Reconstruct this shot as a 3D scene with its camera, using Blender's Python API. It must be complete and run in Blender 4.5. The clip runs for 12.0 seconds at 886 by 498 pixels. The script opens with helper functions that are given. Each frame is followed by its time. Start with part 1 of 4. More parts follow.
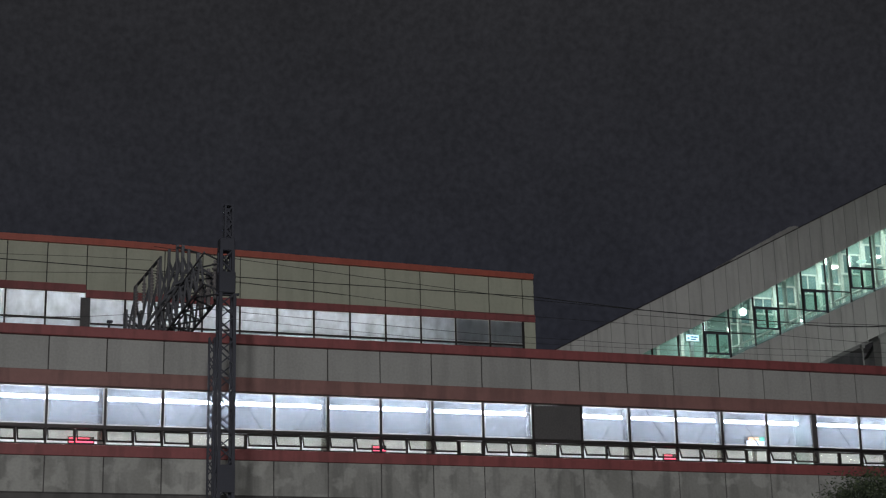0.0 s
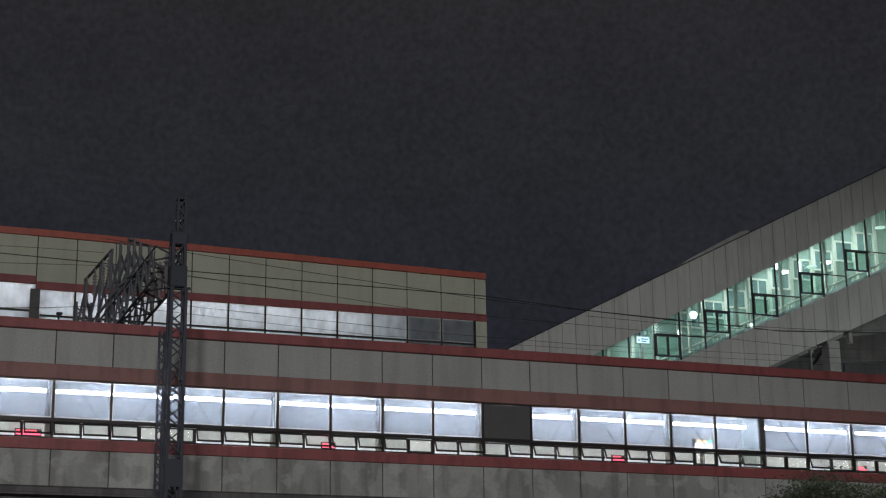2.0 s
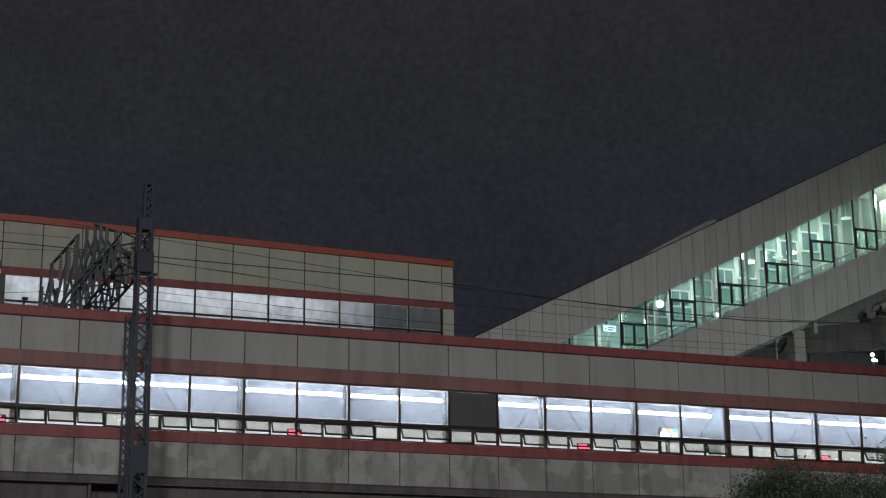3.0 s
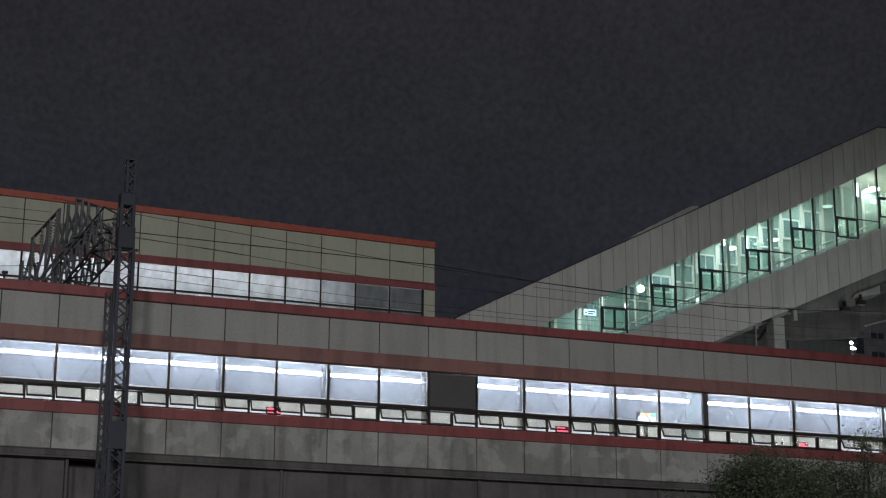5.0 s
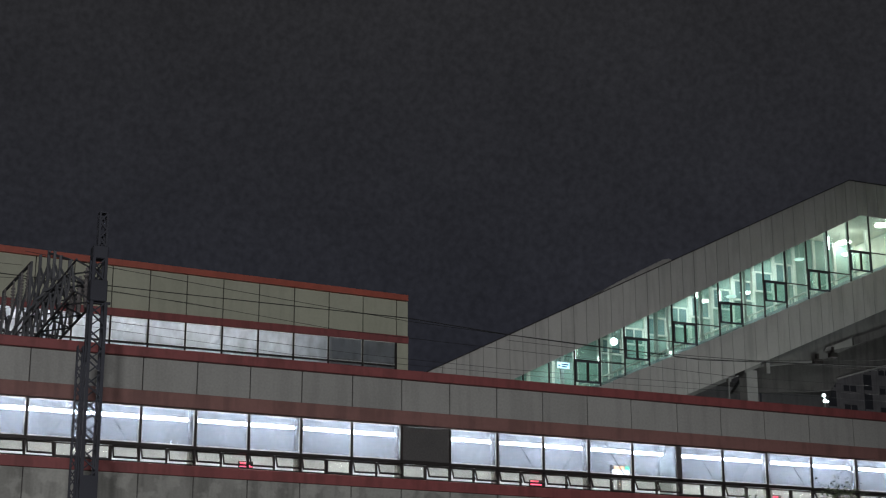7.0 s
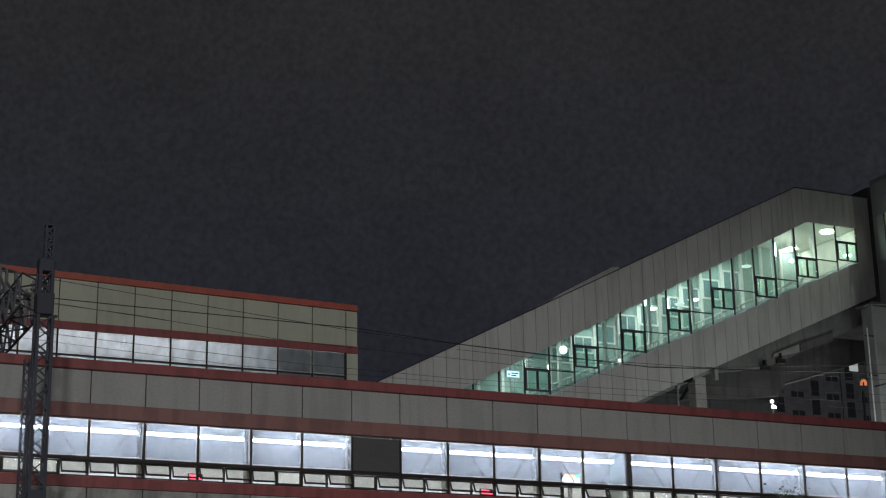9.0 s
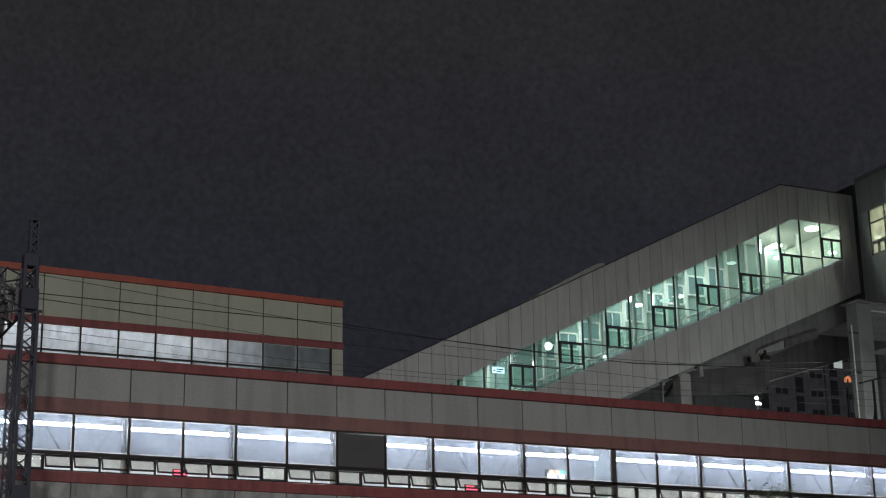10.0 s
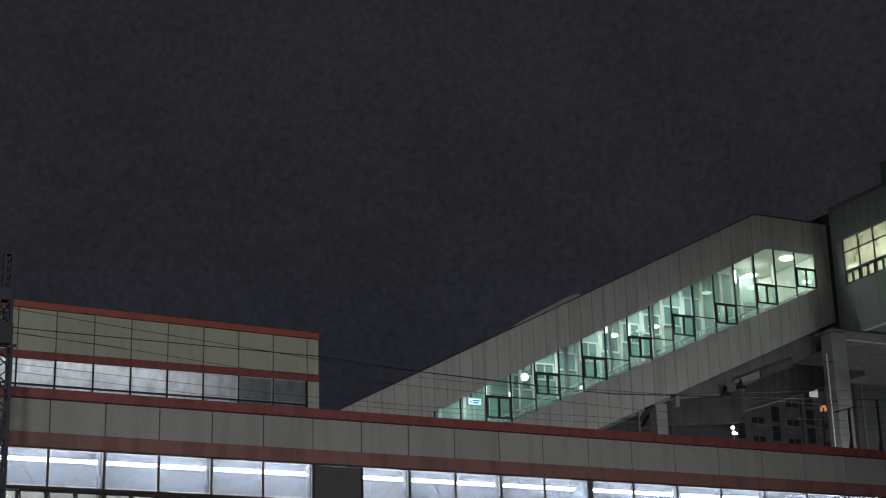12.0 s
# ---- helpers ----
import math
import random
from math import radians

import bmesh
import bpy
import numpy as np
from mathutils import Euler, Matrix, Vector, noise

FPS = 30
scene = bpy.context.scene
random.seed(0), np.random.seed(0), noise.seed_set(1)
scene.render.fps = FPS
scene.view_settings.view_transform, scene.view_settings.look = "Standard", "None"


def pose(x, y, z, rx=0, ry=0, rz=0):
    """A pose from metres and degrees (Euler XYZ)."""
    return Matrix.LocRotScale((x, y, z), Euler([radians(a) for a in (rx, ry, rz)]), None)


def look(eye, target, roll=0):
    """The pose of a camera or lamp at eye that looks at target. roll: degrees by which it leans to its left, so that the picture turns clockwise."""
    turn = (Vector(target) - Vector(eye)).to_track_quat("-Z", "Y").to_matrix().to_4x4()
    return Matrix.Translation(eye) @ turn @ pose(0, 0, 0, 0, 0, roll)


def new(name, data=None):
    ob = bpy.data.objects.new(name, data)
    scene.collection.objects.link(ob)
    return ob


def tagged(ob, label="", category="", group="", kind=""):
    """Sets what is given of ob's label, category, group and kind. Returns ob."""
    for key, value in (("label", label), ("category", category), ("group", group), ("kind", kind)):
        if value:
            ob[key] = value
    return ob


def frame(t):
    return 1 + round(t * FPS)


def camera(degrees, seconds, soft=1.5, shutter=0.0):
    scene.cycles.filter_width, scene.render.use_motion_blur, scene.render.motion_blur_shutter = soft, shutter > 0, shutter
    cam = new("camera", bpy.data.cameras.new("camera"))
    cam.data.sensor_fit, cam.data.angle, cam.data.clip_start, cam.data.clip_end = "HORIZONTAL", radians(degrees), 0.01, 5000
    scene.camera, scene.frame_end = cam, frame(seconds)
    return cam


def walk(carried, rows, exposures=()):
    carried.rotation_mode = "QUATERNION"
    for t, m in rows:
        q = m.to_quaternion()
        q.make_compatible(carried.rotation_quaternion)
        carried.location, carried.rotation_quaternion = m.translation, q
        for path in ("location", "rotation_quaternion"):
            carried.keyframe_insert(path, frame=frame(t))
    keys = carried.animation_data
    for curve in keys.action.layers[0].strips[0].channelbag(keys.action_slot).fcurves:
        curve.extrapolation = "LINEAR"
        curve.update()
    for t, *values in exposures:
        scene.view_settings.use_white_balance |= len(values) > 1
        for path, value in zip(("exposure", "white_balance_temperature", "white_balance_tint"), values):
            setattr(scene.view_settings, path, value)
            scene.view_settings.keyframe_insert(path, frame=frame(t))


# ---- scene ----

cam = camera(29.66, 12.0, soft=1.2)
EYE = (0.0, 0.0, 1.6)
ROWS = [
    (0.0, 105.669, 1.343, -18.660), (0.5, 105.624, 0.981, -18.834), (1.0, 105.688, 0.668, -19.278), (1.5, 105.676, 0.670, -19.946),
    (2.0, 105.572, 0.748, -20.495), (2.5, 105.438, 0.756, -21.089), (3.0, 105.133, 0.646, -21.674), (3.5, 104.702, 0.527, -22.040), (3.7, 104.586, 0.455, -22.12), (5.3, 104.513, -0.33, -22.518),
    (5.5, 104.629, -0.413, -22.478), (6.0, 105.081, -0.554, -22.492), (6.5, 105.710, -0.357, -22.799), (7.0, 106.298, 0.094, -23.408), (7.2, 106.511, 0.25, -23.748), (8.8, 106.71, 1.0, -24.797),
    (9.0, 106.613, 1.021, -24.957), (9.5, 106.465, 1.016, -25.222), (10.0, 106.466, 1.005, -25.477), (10.5, 106.500, 1.084, -25.757),
    (11.0, 106.594, 1.184, -25.944), (11.5, 106.943, 1.297, -26.030), (12.0, 107.527, 1.557, -26.183),
]
walk(cam, [(t, pose(*EYE, a, b, c)) for t, a, b, c in ROWS],
     exposures=[(0.0, 0.08), (5.5, 0.10), (7.0, 0.08), (9.0, 0.03), (10.5, 0.0), (12.0, -0.10)])

# ---- world and lights ----
world = bpy.data.worlds.new("night_sky")
scene.world = world
world.use_nodes = True
wn, wl = world.node_tree.nodes, world.node_tree.links
sky_bg = wn["Background"]
tc = wn.new("ShaderNodeTexCoord")
sep = wn.new("ShaderNodeSeparateXYZ")
ramp = wn.new("ShaderNodeValToRGB")
wl.new(tc.outputs["Generated"], sep.inputs[0])
wl.new(sep.outputs["Z"], ramp.inputs[0])
ramp.color_ramp.elements[0].position, ramp.color_ramp.elements[0].color = 0.2, (0.0155, 0.0165, 0.0225, 1)
ramp.color_ramp.elements[1].position, ramp.color_ramp.elements[1].color = 0.42, (0.0190, 0.0190, 0.0212, 1)
cloud = wn.new("ShaderNodeTexNoise")
cloud.inputs["Scale"].default_value, cloud.inputs["Detail"].default_value, cloud.inputs["Roughness"].default_value = 9.0, 12.0, 0.75
wl.new(tc.outputs["Generated"], cloud.inputs["Vector"])
haze = wn.new("ShaderNodeMapRange")
haze.inputs["From Min"].default_value, haze.inputs["From Max"].default_value = 0.3, 0.7
haze.inputs["To Min"].default_value, haze.inputs["To Max"].default_value = 0.90, 1.22
wl.new(cloud.outputs[0], haze.inputs[0])
# fine noise in the sky colour, imitating sensor grain
grain_noise = wn.new("ShaderNodeTexNoise")
grain_noise.inputs["Scale"].default_value, grain_noise.inputs["Detail"].default_value = 260.0, 3.0
wl.new(tc.outputs["Generated"], grain_noise.inputs["Vector"])
grain_range = wn.new("ShaderNodeMapRange")
grain_range.inputs["From Min"].default_value, grain_range.inputs["From Max"].default_value = 0.3, 0.7
grain_range.inputs["To Min"].default_value, grain_range.inputs["To Max"].default_value = 0.84, 1.16
wl.new(grain_noise.outputs[0], grain_range.inputs[0])
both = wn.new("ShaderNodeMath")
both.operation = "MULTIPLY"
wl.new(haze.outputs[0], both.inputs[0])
wl.new(grain_range.outputs[0], both.inputs[1])
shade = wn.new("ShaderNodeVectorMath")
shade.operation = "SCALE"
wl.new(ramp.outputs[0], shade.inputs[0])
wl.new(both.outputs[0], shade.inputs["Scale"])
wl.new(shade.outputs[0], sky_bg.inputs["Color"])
sky_bg.inputs["Strength"].default_value = 1.0


def lamp(name, place, watts, colour, radius):
    data = bpy.data.lights.new(name, "POINT")
    data.energy, data.color, data.shadow_soft_size = watts, colour, radius
    ob = new(name, data)
    ob.location = place
    return ob


# added unseen fill spots behind the camera that light the facades
def fill_spot(place, target, watts, colour, radius, cone, blend):
    """An added fill spot whose soft cone fades upwards and sideways."""
    data = bpy.data.lights.new("fill_light", "SPOT")
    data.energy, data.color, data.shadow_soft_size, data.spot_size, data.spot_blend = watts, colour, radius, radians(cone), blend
    ob = new("fill_light", data)
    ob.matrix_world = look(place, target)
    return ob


fill_spot((-11.3, -65.5, 11), (4.2, 44, -1.1), 73000, (1.0, 0.98, 0.985), 4.0, 37.8, 0.59)
fill_spot((-30.7, -65.7, 13), (13.1, 44, 0.3), 81400, (1.0, 0.98, 0.985), 4.0, 34, 0.69)
# added unseen fill lamps behind the station and under its stairs
lamp("fill_light", (49, 57, 9.6), 1300, (0.93, 1.0, 0.98), 0.6)
lamp("fill_light", (62, 66, 9.6), 900, (0.93, 1.0, 1.0), 0.6)
lamp("fill_light", (100, 130, 18), 34000, (0.95, 0.97, 1.0), 2.0)

# ---- materials ----


def material(name):
    m = bpy.data.materials.new(name)
    m.use_nodes = True
    nt = m.node_tree
    return m, nt, nt.nodes, nt.links, nt.nodes["Principled BSDF"]


def surface(name, base, rough=0.7, metal=0.0, grain=8.0, vary=0.25, stain=(0.5, 0.5, 0.5), streak=0.0, bump=0.1, dirt=0.35, piece=0.08, scale=(1, 1, 1), pale=0.0):
    """A weathered surface: broad stains, vertical streaks, fine grain, and a shade of its own for each piece."""
    m, nt, n, l, b = material(name)
    geo = n.new("ShaderNodeNewGeometry")
    mp = n.new("ShaderNodeMapping")
    mp.inputs["Scale"].default_value = scale
    l.new(geo.outputs["Position"], mp.inputs[0])
    broad = n.new("ShaderNodeTexNoise")
    broad.inputs["Scale"].default_value, broad.inputs["Detail"].default_value = 0.9, 5
    l.new(mp.outputs[0], broad.inputs["Vector"])
    fine = n.new("ShaderNodeTexNoise")
    fine.inputs["Scale"].default_value, fine.inputs["Detail"].default_value = grain, 6
    l.new(mp.outputs[0], fine.inputs["Vector"])
    r1 = n.new("ShaderNodeValToRGB")
    r1.color_ramp.elements[0].position, r1.color_ramp.elements[1].position = 0.42, 0.72
    l.new(broad.outputs[0], r1.inputs[0])
    dk = tuple(c * s for c, s in zip(base, stain))
    mix1 = n.new("ShaderNodeMix")
    mix1.data_type = "RGBA"
    mix1.inputs["A"].default_value, mix1.inputs["B"].default_value = (*base, 1), (*dk, 1)
    f1 = n.new("ShaderNodeMath")
    f1.operation = "MULTIPLY"
    f1.inputs[1].default_value = dirt
    l.new(r1.outputs[0], f1.inputs[0])
    l.new(f1.outputs[0], mix1.inputs["Factor"])
    last = mix1.outputs["Result"]
    if streak:
        ms = n.new("ShaderNodeMapping")
        ms.inputs["Scale"].default_value = (3.2, 3.2, 0.35)
        l.new(geo.outputs["Position"], ms.inputs[0])
        st = n.new("ShaderNodeTexNoise")
        st.inputs["Scale"].default_value, st.inputs["Detail"].default_value = 1.0, 4
        l.new(ms.outputs[0], st.inputs["Vector"])
        r2 = n.new("ShaderNodeValToRGB")
        r2.color_ramp.elements[0].position, r2.color_ramp.elements[1].position = 0.49, 0.62
        l.new(st.outputs[0], r2.inputs[0])
        f2 = n.new("ShaderNodeMath")
        f2.operation = "MULTIPLY"
        f2.inputs[1].default_value = streak
        l.new(r2.outputs[0], f2.inputs[0])
        mix2 = n.new("ShaderNodeMix")
        mix2.data_type = "RGBA"
        mix2.inputs["B"].default_value = (*[c * 0.45 for c in base], 1)
        l.new(last, mix2.inputs["A"])
        l.new(f2.outputs[0], mix2.inputs["Factor"])
        last = mix2.outputs["Result"]
    if pale:
        pb = n.new("ShaderNodeTexNoise")
        pb.inputs["Scale"].default_value, pb.inputs["Detail"].default_value = 1.25, 5
        l.new(geo.outputs["Position"], pb.inputs["Vector"])
        r3 = n.new("ShaderNodeValToRGB")
        r3.color_ramp.elements[0].position, r3.color_ramp.elements[1].position = 0.50, 0.56
        l.new(pb.outputs[0], r3.inputs[0])
        f3 = n.new("ShaderNodeMath")
        f3.operation = "MULTIPLY"
        f3.inputs[1].default_value = pale
        l.new(r3.outputs[0], f3.inputs[0])
        mix3 = n.new("ShaderNodeMix")
        mix3.data_type = "RGBA"
        mix3.inputs["B"].default_value = (*[c * 1.45 for c in base], 1)
        l.new(last, mix3.inputs["A"])
        l.new(f3.outputs[0], mix3.inputs["Factor"])
        last = mix3.outputs["Result"]
    info = n.new("ShaderNodeObjectInfo")
    a1 = n.new("ShaderNodeMapRange")
    a1.inputs["To Min"].default_value, a1.inputs["To Max"].default_value = 1 - vary / 2, 1 + vary / 2
    l.new(fine.outputs[0], a1.inputs[0])
    a2 = n.new("ShaderNodeMapRange")
    a2.inputs["To Min"].default_value, a2.inputs["To Max"].default_value = 1 - piece, 1 + piece
    l.new(info.outputs["Random"], a2.inputs[0])
    mul = n.new("ShaderNodeMath")
    mul.operation = "MULTIPLY"
    l.new(a1.outputs[0], mul.inputs[0])
    l.new(a2.outputs[0], mul.inputs[1])
    hsv = n.new("ShaderNodeHueSaturation")
    l.new(last, hsv.inputs["Color"])
    l.new(mul.outputs[0], hsv.inputs["Value"])
    l.new(hsv.outputs[0], b.inputs["Base Color"])
    b.inputs["Roughness"].default_value, b.inputs["Metallic"].default_value = rough, metal
    if bump:
        bp = n.new("ShaderNodeBump")
        bp.inputs["Strength"].default_value, bp.inputs["Distance"].default_value = bump, 0.02
        l.new(fine.outputs[0], bp.inputs["Height"])
        l.new(bp.outputs[0], b.inputs["Normal"])
    return m


def glow(name, colour, strength):
    m, nt, n, l, b = material(name)
    b.inputs["Base Color"].default_value = (*[min(1, c) for c in colour], 1)
    b.inputs["Emission Color"].default_value, b.inputs["Emission Strength"].default_value = (*colour, 1), strength
    return m


def pane_glass(name, tint, haze, haze_colour, gloss=0.12, uneven=0.5):
    """A pane: clear glass under a film of dirt that scatters light."""
    m, nt, n, l, b = material(name)
    n.remove(b)
    out = n["Material Output"]
    clear = n.new("ShaderNodeBsdfTransparent")
    clear.inputs[0].default_value = (*tint, 1)
    film = n.new("ShaderNodeBsdfTranslucent")
    film.inputs[0].default_value = (*haze_colour, 1)
    film2 = n.new("ShaderNodeBsdfDiffuse")
    film2.inputs[0].default_value = (*[c * 0.35 for c in haze_colour], 1)
    fm = n.new("ShaderNodeMixShader")
    fm.inputs[0].default_value = 0.25
    l.new(film.outputs[0], fm.inputs[1])
    l.new(film2.outputs[0], fm.inputs[2])
    geo = n.new("ShaderNodeNewGeometry")
    mp = n.new("ShaderNodeMapping")
    mp.inputs["Scale"].default_value = (1.3, 1.3, 0.7)
    l.new(geo.outputs["Position"], mp.inputs[0])
    ns = n.new("ShaderNodeTexNoise")
    ns.inputs["Scale"].default_value, ns.inputs["Detail"].default_value = 1.6, 6
    l.new(mp.outputs[0], ns.inputs["Vector"])
    mr = n.new("ShaderNodeMapRange")
    mr.inputs["From Min"].default_value, mr.inputs["From Max"].default_value = 0.3, 0.7
    mr.inputs["To Min"].default_value, mr.inputs["To Max"].default_value = haze * (1 - uneven), min(1, haze * (1 + uneven))
    l.new(ns.outputs[0], mr.inputs[0])
    mx = n.new("ShaderNodeMixShader")
    l.new(mr.outputs[0], mx.inputs[0])
    l.new(clear.outputs[0], mx.inputs[1])
    l.new(fm.outputs[0], mx.inputs[2])
    gl = n.new("ShaderNodeBsdfGlossy")
    gl.inputs["Roughness"].default_value = 0.06
    fr = n.new("ShaderNodeLayerWeight")
    pw = n.new("ShaderNodeMath")
    pw.operation = "POWER"
    pw.inputs[1].default_value = 4.0
    l.new(fr.outputs["Facing"], pw.inputs[0])
    gf = n.new("ShaderNodeMath")
    gf.operation = "MULTIPLY_ADD"
    gf.inputs[1].default_value, gf.inputs[2].default_value = gloss * 4, gloss * 0.2
    l.new(pw.outputs[0], gf.inputs[0])
    mg = n.new("ShaderNodeMixShader")
    l.new(gf.outputs[0], mg.inputs[0])
    l.new(mx.outputs[0], mg.inputs[1])
    l.new(gl.outputs[0], mg.inputs[2])
    l.new(mg.outputs[0], out.inputs[0])
    return m


M = {
    "panel": surface("grey_wall_panel", (0.335, 0.34, 0.325), 0.75, grain=16, stain=(0.8, 0.8, 0.78), streak=0.18, vary=0.42, piece=0.06),
    "panel_low": surface("stained_wall_panel", (0.325, 0.33, 0.31), 0.8, stain=(0.68, 0.68, 0.66), streak=0.5, vary=0.4, dirt=0.8, piece=0.09, pale=0.46, grain=14),
    "cream": surface("cream_wall_panel", (0.44, 0.455, 0.36), 0.7, stain=(0.82, 0.82, 0.8), streak=0.14, vary=0.2, piece=0.05),
    "metal_panel": surface("grey_metal_panel", (0.50, 0.50, 0.48), 0.55, stain=(0.8, 0.8, 0.78), streak=0.25, vary=0.15, piece=0.05, bump=0.03),
    "red": surface("weathered_red_paint", (0.26, 0.070, 0.070), 0.6, stain=(0.6, 0.7, 0.75), streak=0.4, vary=0.35, piece=0.05),
    "red_bright": surface("red_roof_trim_paint", (0.41, 0.098, 0.066), 0.5, stain=(0.7, 0.8, 0.8), streak=0.2, vary=0.3, piece=0.04),
    "dark_red": surface("dull_red_brown_paint", (0.25, 0.125, 0.112), 0.65, stain=(0.65, 0.7, 0.75), streak=0.4, vary=0.3, piece=0.04),
    "frame": surface("dark_bronze_frame", (0.034, 0.029, 0.028), 0.45, metal=0.3, grain=20, vary=0.3, bump=0.0),
    "white_frame": surface("white_frame_paint", (0.82, 0.84, 0.80), 0.5, vary=0.1, bump=0.0, dirt=0.2),
    "black_panel": surface("dark_louvre_board", (0.085, 0.082, 0.082), 0.6, vary=1.0, grain=22, dirt=0.6),
    "concrete": surface("dark_concrete", (0.125, 0.12, 0.118), 0.9, streak=0.5, vary=0.35, dirt=0.6, bump=0.2),
    "beam": surface("grey_concrete_beam", (0.19, 0.19, 0.185), 0.85, streak=0.4, vary=0.3, dirt=0.6, bump=0.15),
    "far_lining": surface("teal_green_far_wall", (0.33, 0.45, 0.42), 0.5, vary=0.12, dirt=0.4, stain=(0.7, 0.8, 0.78), bump=0.0),
    "soffit": surface("grey_soffit", (0.30, 0.30, 0.29), 0.8, streak=0.0, vary=0.25, dirt=0.5),
    "interior": surface("pale_interior_paint", (0.62, 0.645, 0.67), 0.7, vary=0.06, dirt=0.15, stain=(0.8, 0.82, 0.86), bump=0.0, scale=(0.5, 1, 1)),
    "green_interior": surface("pale_green_interior", (0.44, 0.53, 0.52), 0.5, vary=0.1, dirt=0.4, stain=(0.6, 0.75, 0.75), bump=0.0),
    "teal_interior": surface("teal_far_glazing", (0.20, 0.31, 0.32), 0.25, vary=0.2, dirt=0.4, stain=(0.6, 0.75, 0.75), bump=0.0),
    "cream_interior": surface("cream_interior_wall", (0.80, 0.81, 0.72), 0.6, vary=0.1, dirt=0.2, bump=0.0),
    # the stair panel's grey, darkened for the weaker light on the concourse
    "shaded_metal_panel": surface("shaded_grey_metal_panel", (0.40, 0.405, 0.395), 0.6, stain=(0.8, 0.8, 0.78), streak=0.3, vary=0.2, bump=0.03),
    "steel": surface("weathered_galvanised_steel", (0.046, 0.050, 0.066), 0.75, metal=0.0, grain=25, vary=0.4, dirt=0.5),
    "gantry_steel": surface("grey_gantry_steel", (0.105, 0.11, 0.122), 0.7, grain=25, vary=0.5, dirt=0.5),
    "wire": surface("black_overhead_wire", (0.038, 0.038, 0.038), 0.5, metal=0.4, vary=0.1, bump=0.0),
    "insulator": surface("glazed_insulator", (0.20, 0.19, 0.19), 0.3, vary=0.2, bump=0.0),
    "asphalt": surface("asphalt", (0.05, 0.05, 0.052), 0.9, grain=30, vary=0.4),
    "far_wall": surface("far_apartment_concrete", (0.20, 0.195, 0.20), 0.9, vary=0.2, dirt=0.5, streak=0.3),
    "bark": surface("grey_bark", (0.045, 0.038, 0.032), 0.9, grain=18, vary=0.5, bump=0.5),
    "blue_bar": surface("dark_blue_lettering", (0.05, 0.10, 0.30), 0.5, bump=0.0),
    "hall_lamp": glow("hall_lamp", (1.0, 1.0, 0.92), 38.0),
    "pendant_lamp": glow("pendant_lamp", (1.0, 1.0, 0.95), 7.0),
    "tube": glow("fluorescent_tube", (0.97, 0.985, 1.0), 51.0),
    "tube_rear": glow("fluorescent_tube_rear", (1.0, 1.0, 1.0), 27.0),
    "dim_lamp": glow("dim_panel_lamp", (0.75, 0.95, 0.88), 0.7),
    "cool_lamp": glow("cool_white_lamp", (0.93, 1.0, 0.96), 35.0),
    "warm_lamp": glow("warm_white_lamp", (1.0, 0.99, 0.90), 27.0),
    "globe": glow("globe_lamp", (0.80, 1.0, 0.97), 6.0),
    "post_lamp": glow("post_lamp", (0.92, 1.0, 0.96), 7.0),
    "red_sign": glow("red_led_sign", (1.0, 0.10, 0.18), 1.9),
    "orange_sign": glow("orange_sign", (1.0, 0.55, 0.25), 4.5),
    "dim_orange": glow("dim_orange_sign", (1.0, 0.40, 0.18), 0.36),
    "green_sign": glow("green_sign", (0.10, 0.8, 0.45), 3.0),
    "white_sign": glow("white_lightbox", (0.92, 0.97, 1.0), 3.6),
    "blue_sign": glow("pale_blue_lightbox", (0.62, 0.80, 1.0), 2.2),
    "pale_window": glow("pale_lit_window", (0.62, 0.68, 0.66), 0.45),
    "glass_front": pane_glass("hazy_platform_glass", (0.64, 0.69, 0.77), 0.175, (0.86, 0.92, 1.0), gloss=0.04, uneven=0.08),
    # translucent edge that imitates frames and surfaces lit from inside
    "lit_edge": pane_glass("translucent_lit_edge", (0.75, 0.78, 0.82), 0.42, (0.95, 0.97, 1.0), gloss=0.04, uneven=0.05),
    "glass_low": pane_glass("frosted_awning_glass", (0.94, 0.95, 0.91), 0.16, (0.95, 0.98, 0.92), uneven=0.3),
    "glass_rear": pane_glass("frosted_rear_glass", (0.95, 0.97, 1.0), 0.75, (0.92, 0.96, 1.0), uneven=0.3),
    "glass_green": pane_glass("greenish_stair_glass", (0.90, 0.985, 0.96), 0.07, (0.7, 0.9, 0.85), gloss=0.08, uneven=0.6),
    "glass_cream": pane_glass("cream_concourse_glass", (0.97, 1.0, 0.90), 0.36, (0.95, 0.98, 0.84), uneven=0.25),
    "dark_glass": surface("dark_window_glass", (0.05, 0.052, 0.058), 0.15, vary=0.2, bump=0.0),
}


def leaf_material():
    m, nt, n, l, b = material("tree_leaves")
    geo = n.new("ShaderNodeNewGeometry")
    r = n.new("ShaderNodeValToRGB")
    r.color_ramp.elements[0].color, r.color_ramp.elements[1].color = (0.06, 0.085, 0.062, 1), (0.15, 0.19, 0.10, 1)
    l.new(geo.outputs["Random Per Island"], r.inputs[0])
    l.new(r.outputs[0], b.inputs["Base Color"])
    b.inputs["Roughness"].default_value = 0.6
    thin = n.new("ShaderNodeBsdfTranslucent")
    l.new(r.outputs[0], thin.inputs[0])
    blend = n.new("ShaderNodeMixShader")
    blend.inputs[0].default_value = 0.4
    l.new(b.outputs[0], blend.inputs[1])
    l.new(thin.outputs[0], blend.inputs[2])
    l.new(blend.outputs[0], n["Material Output"].inputs[0])
    return m


M["leaf"] = leaf_material()

# ---- building helpers ----
WORLD = {}


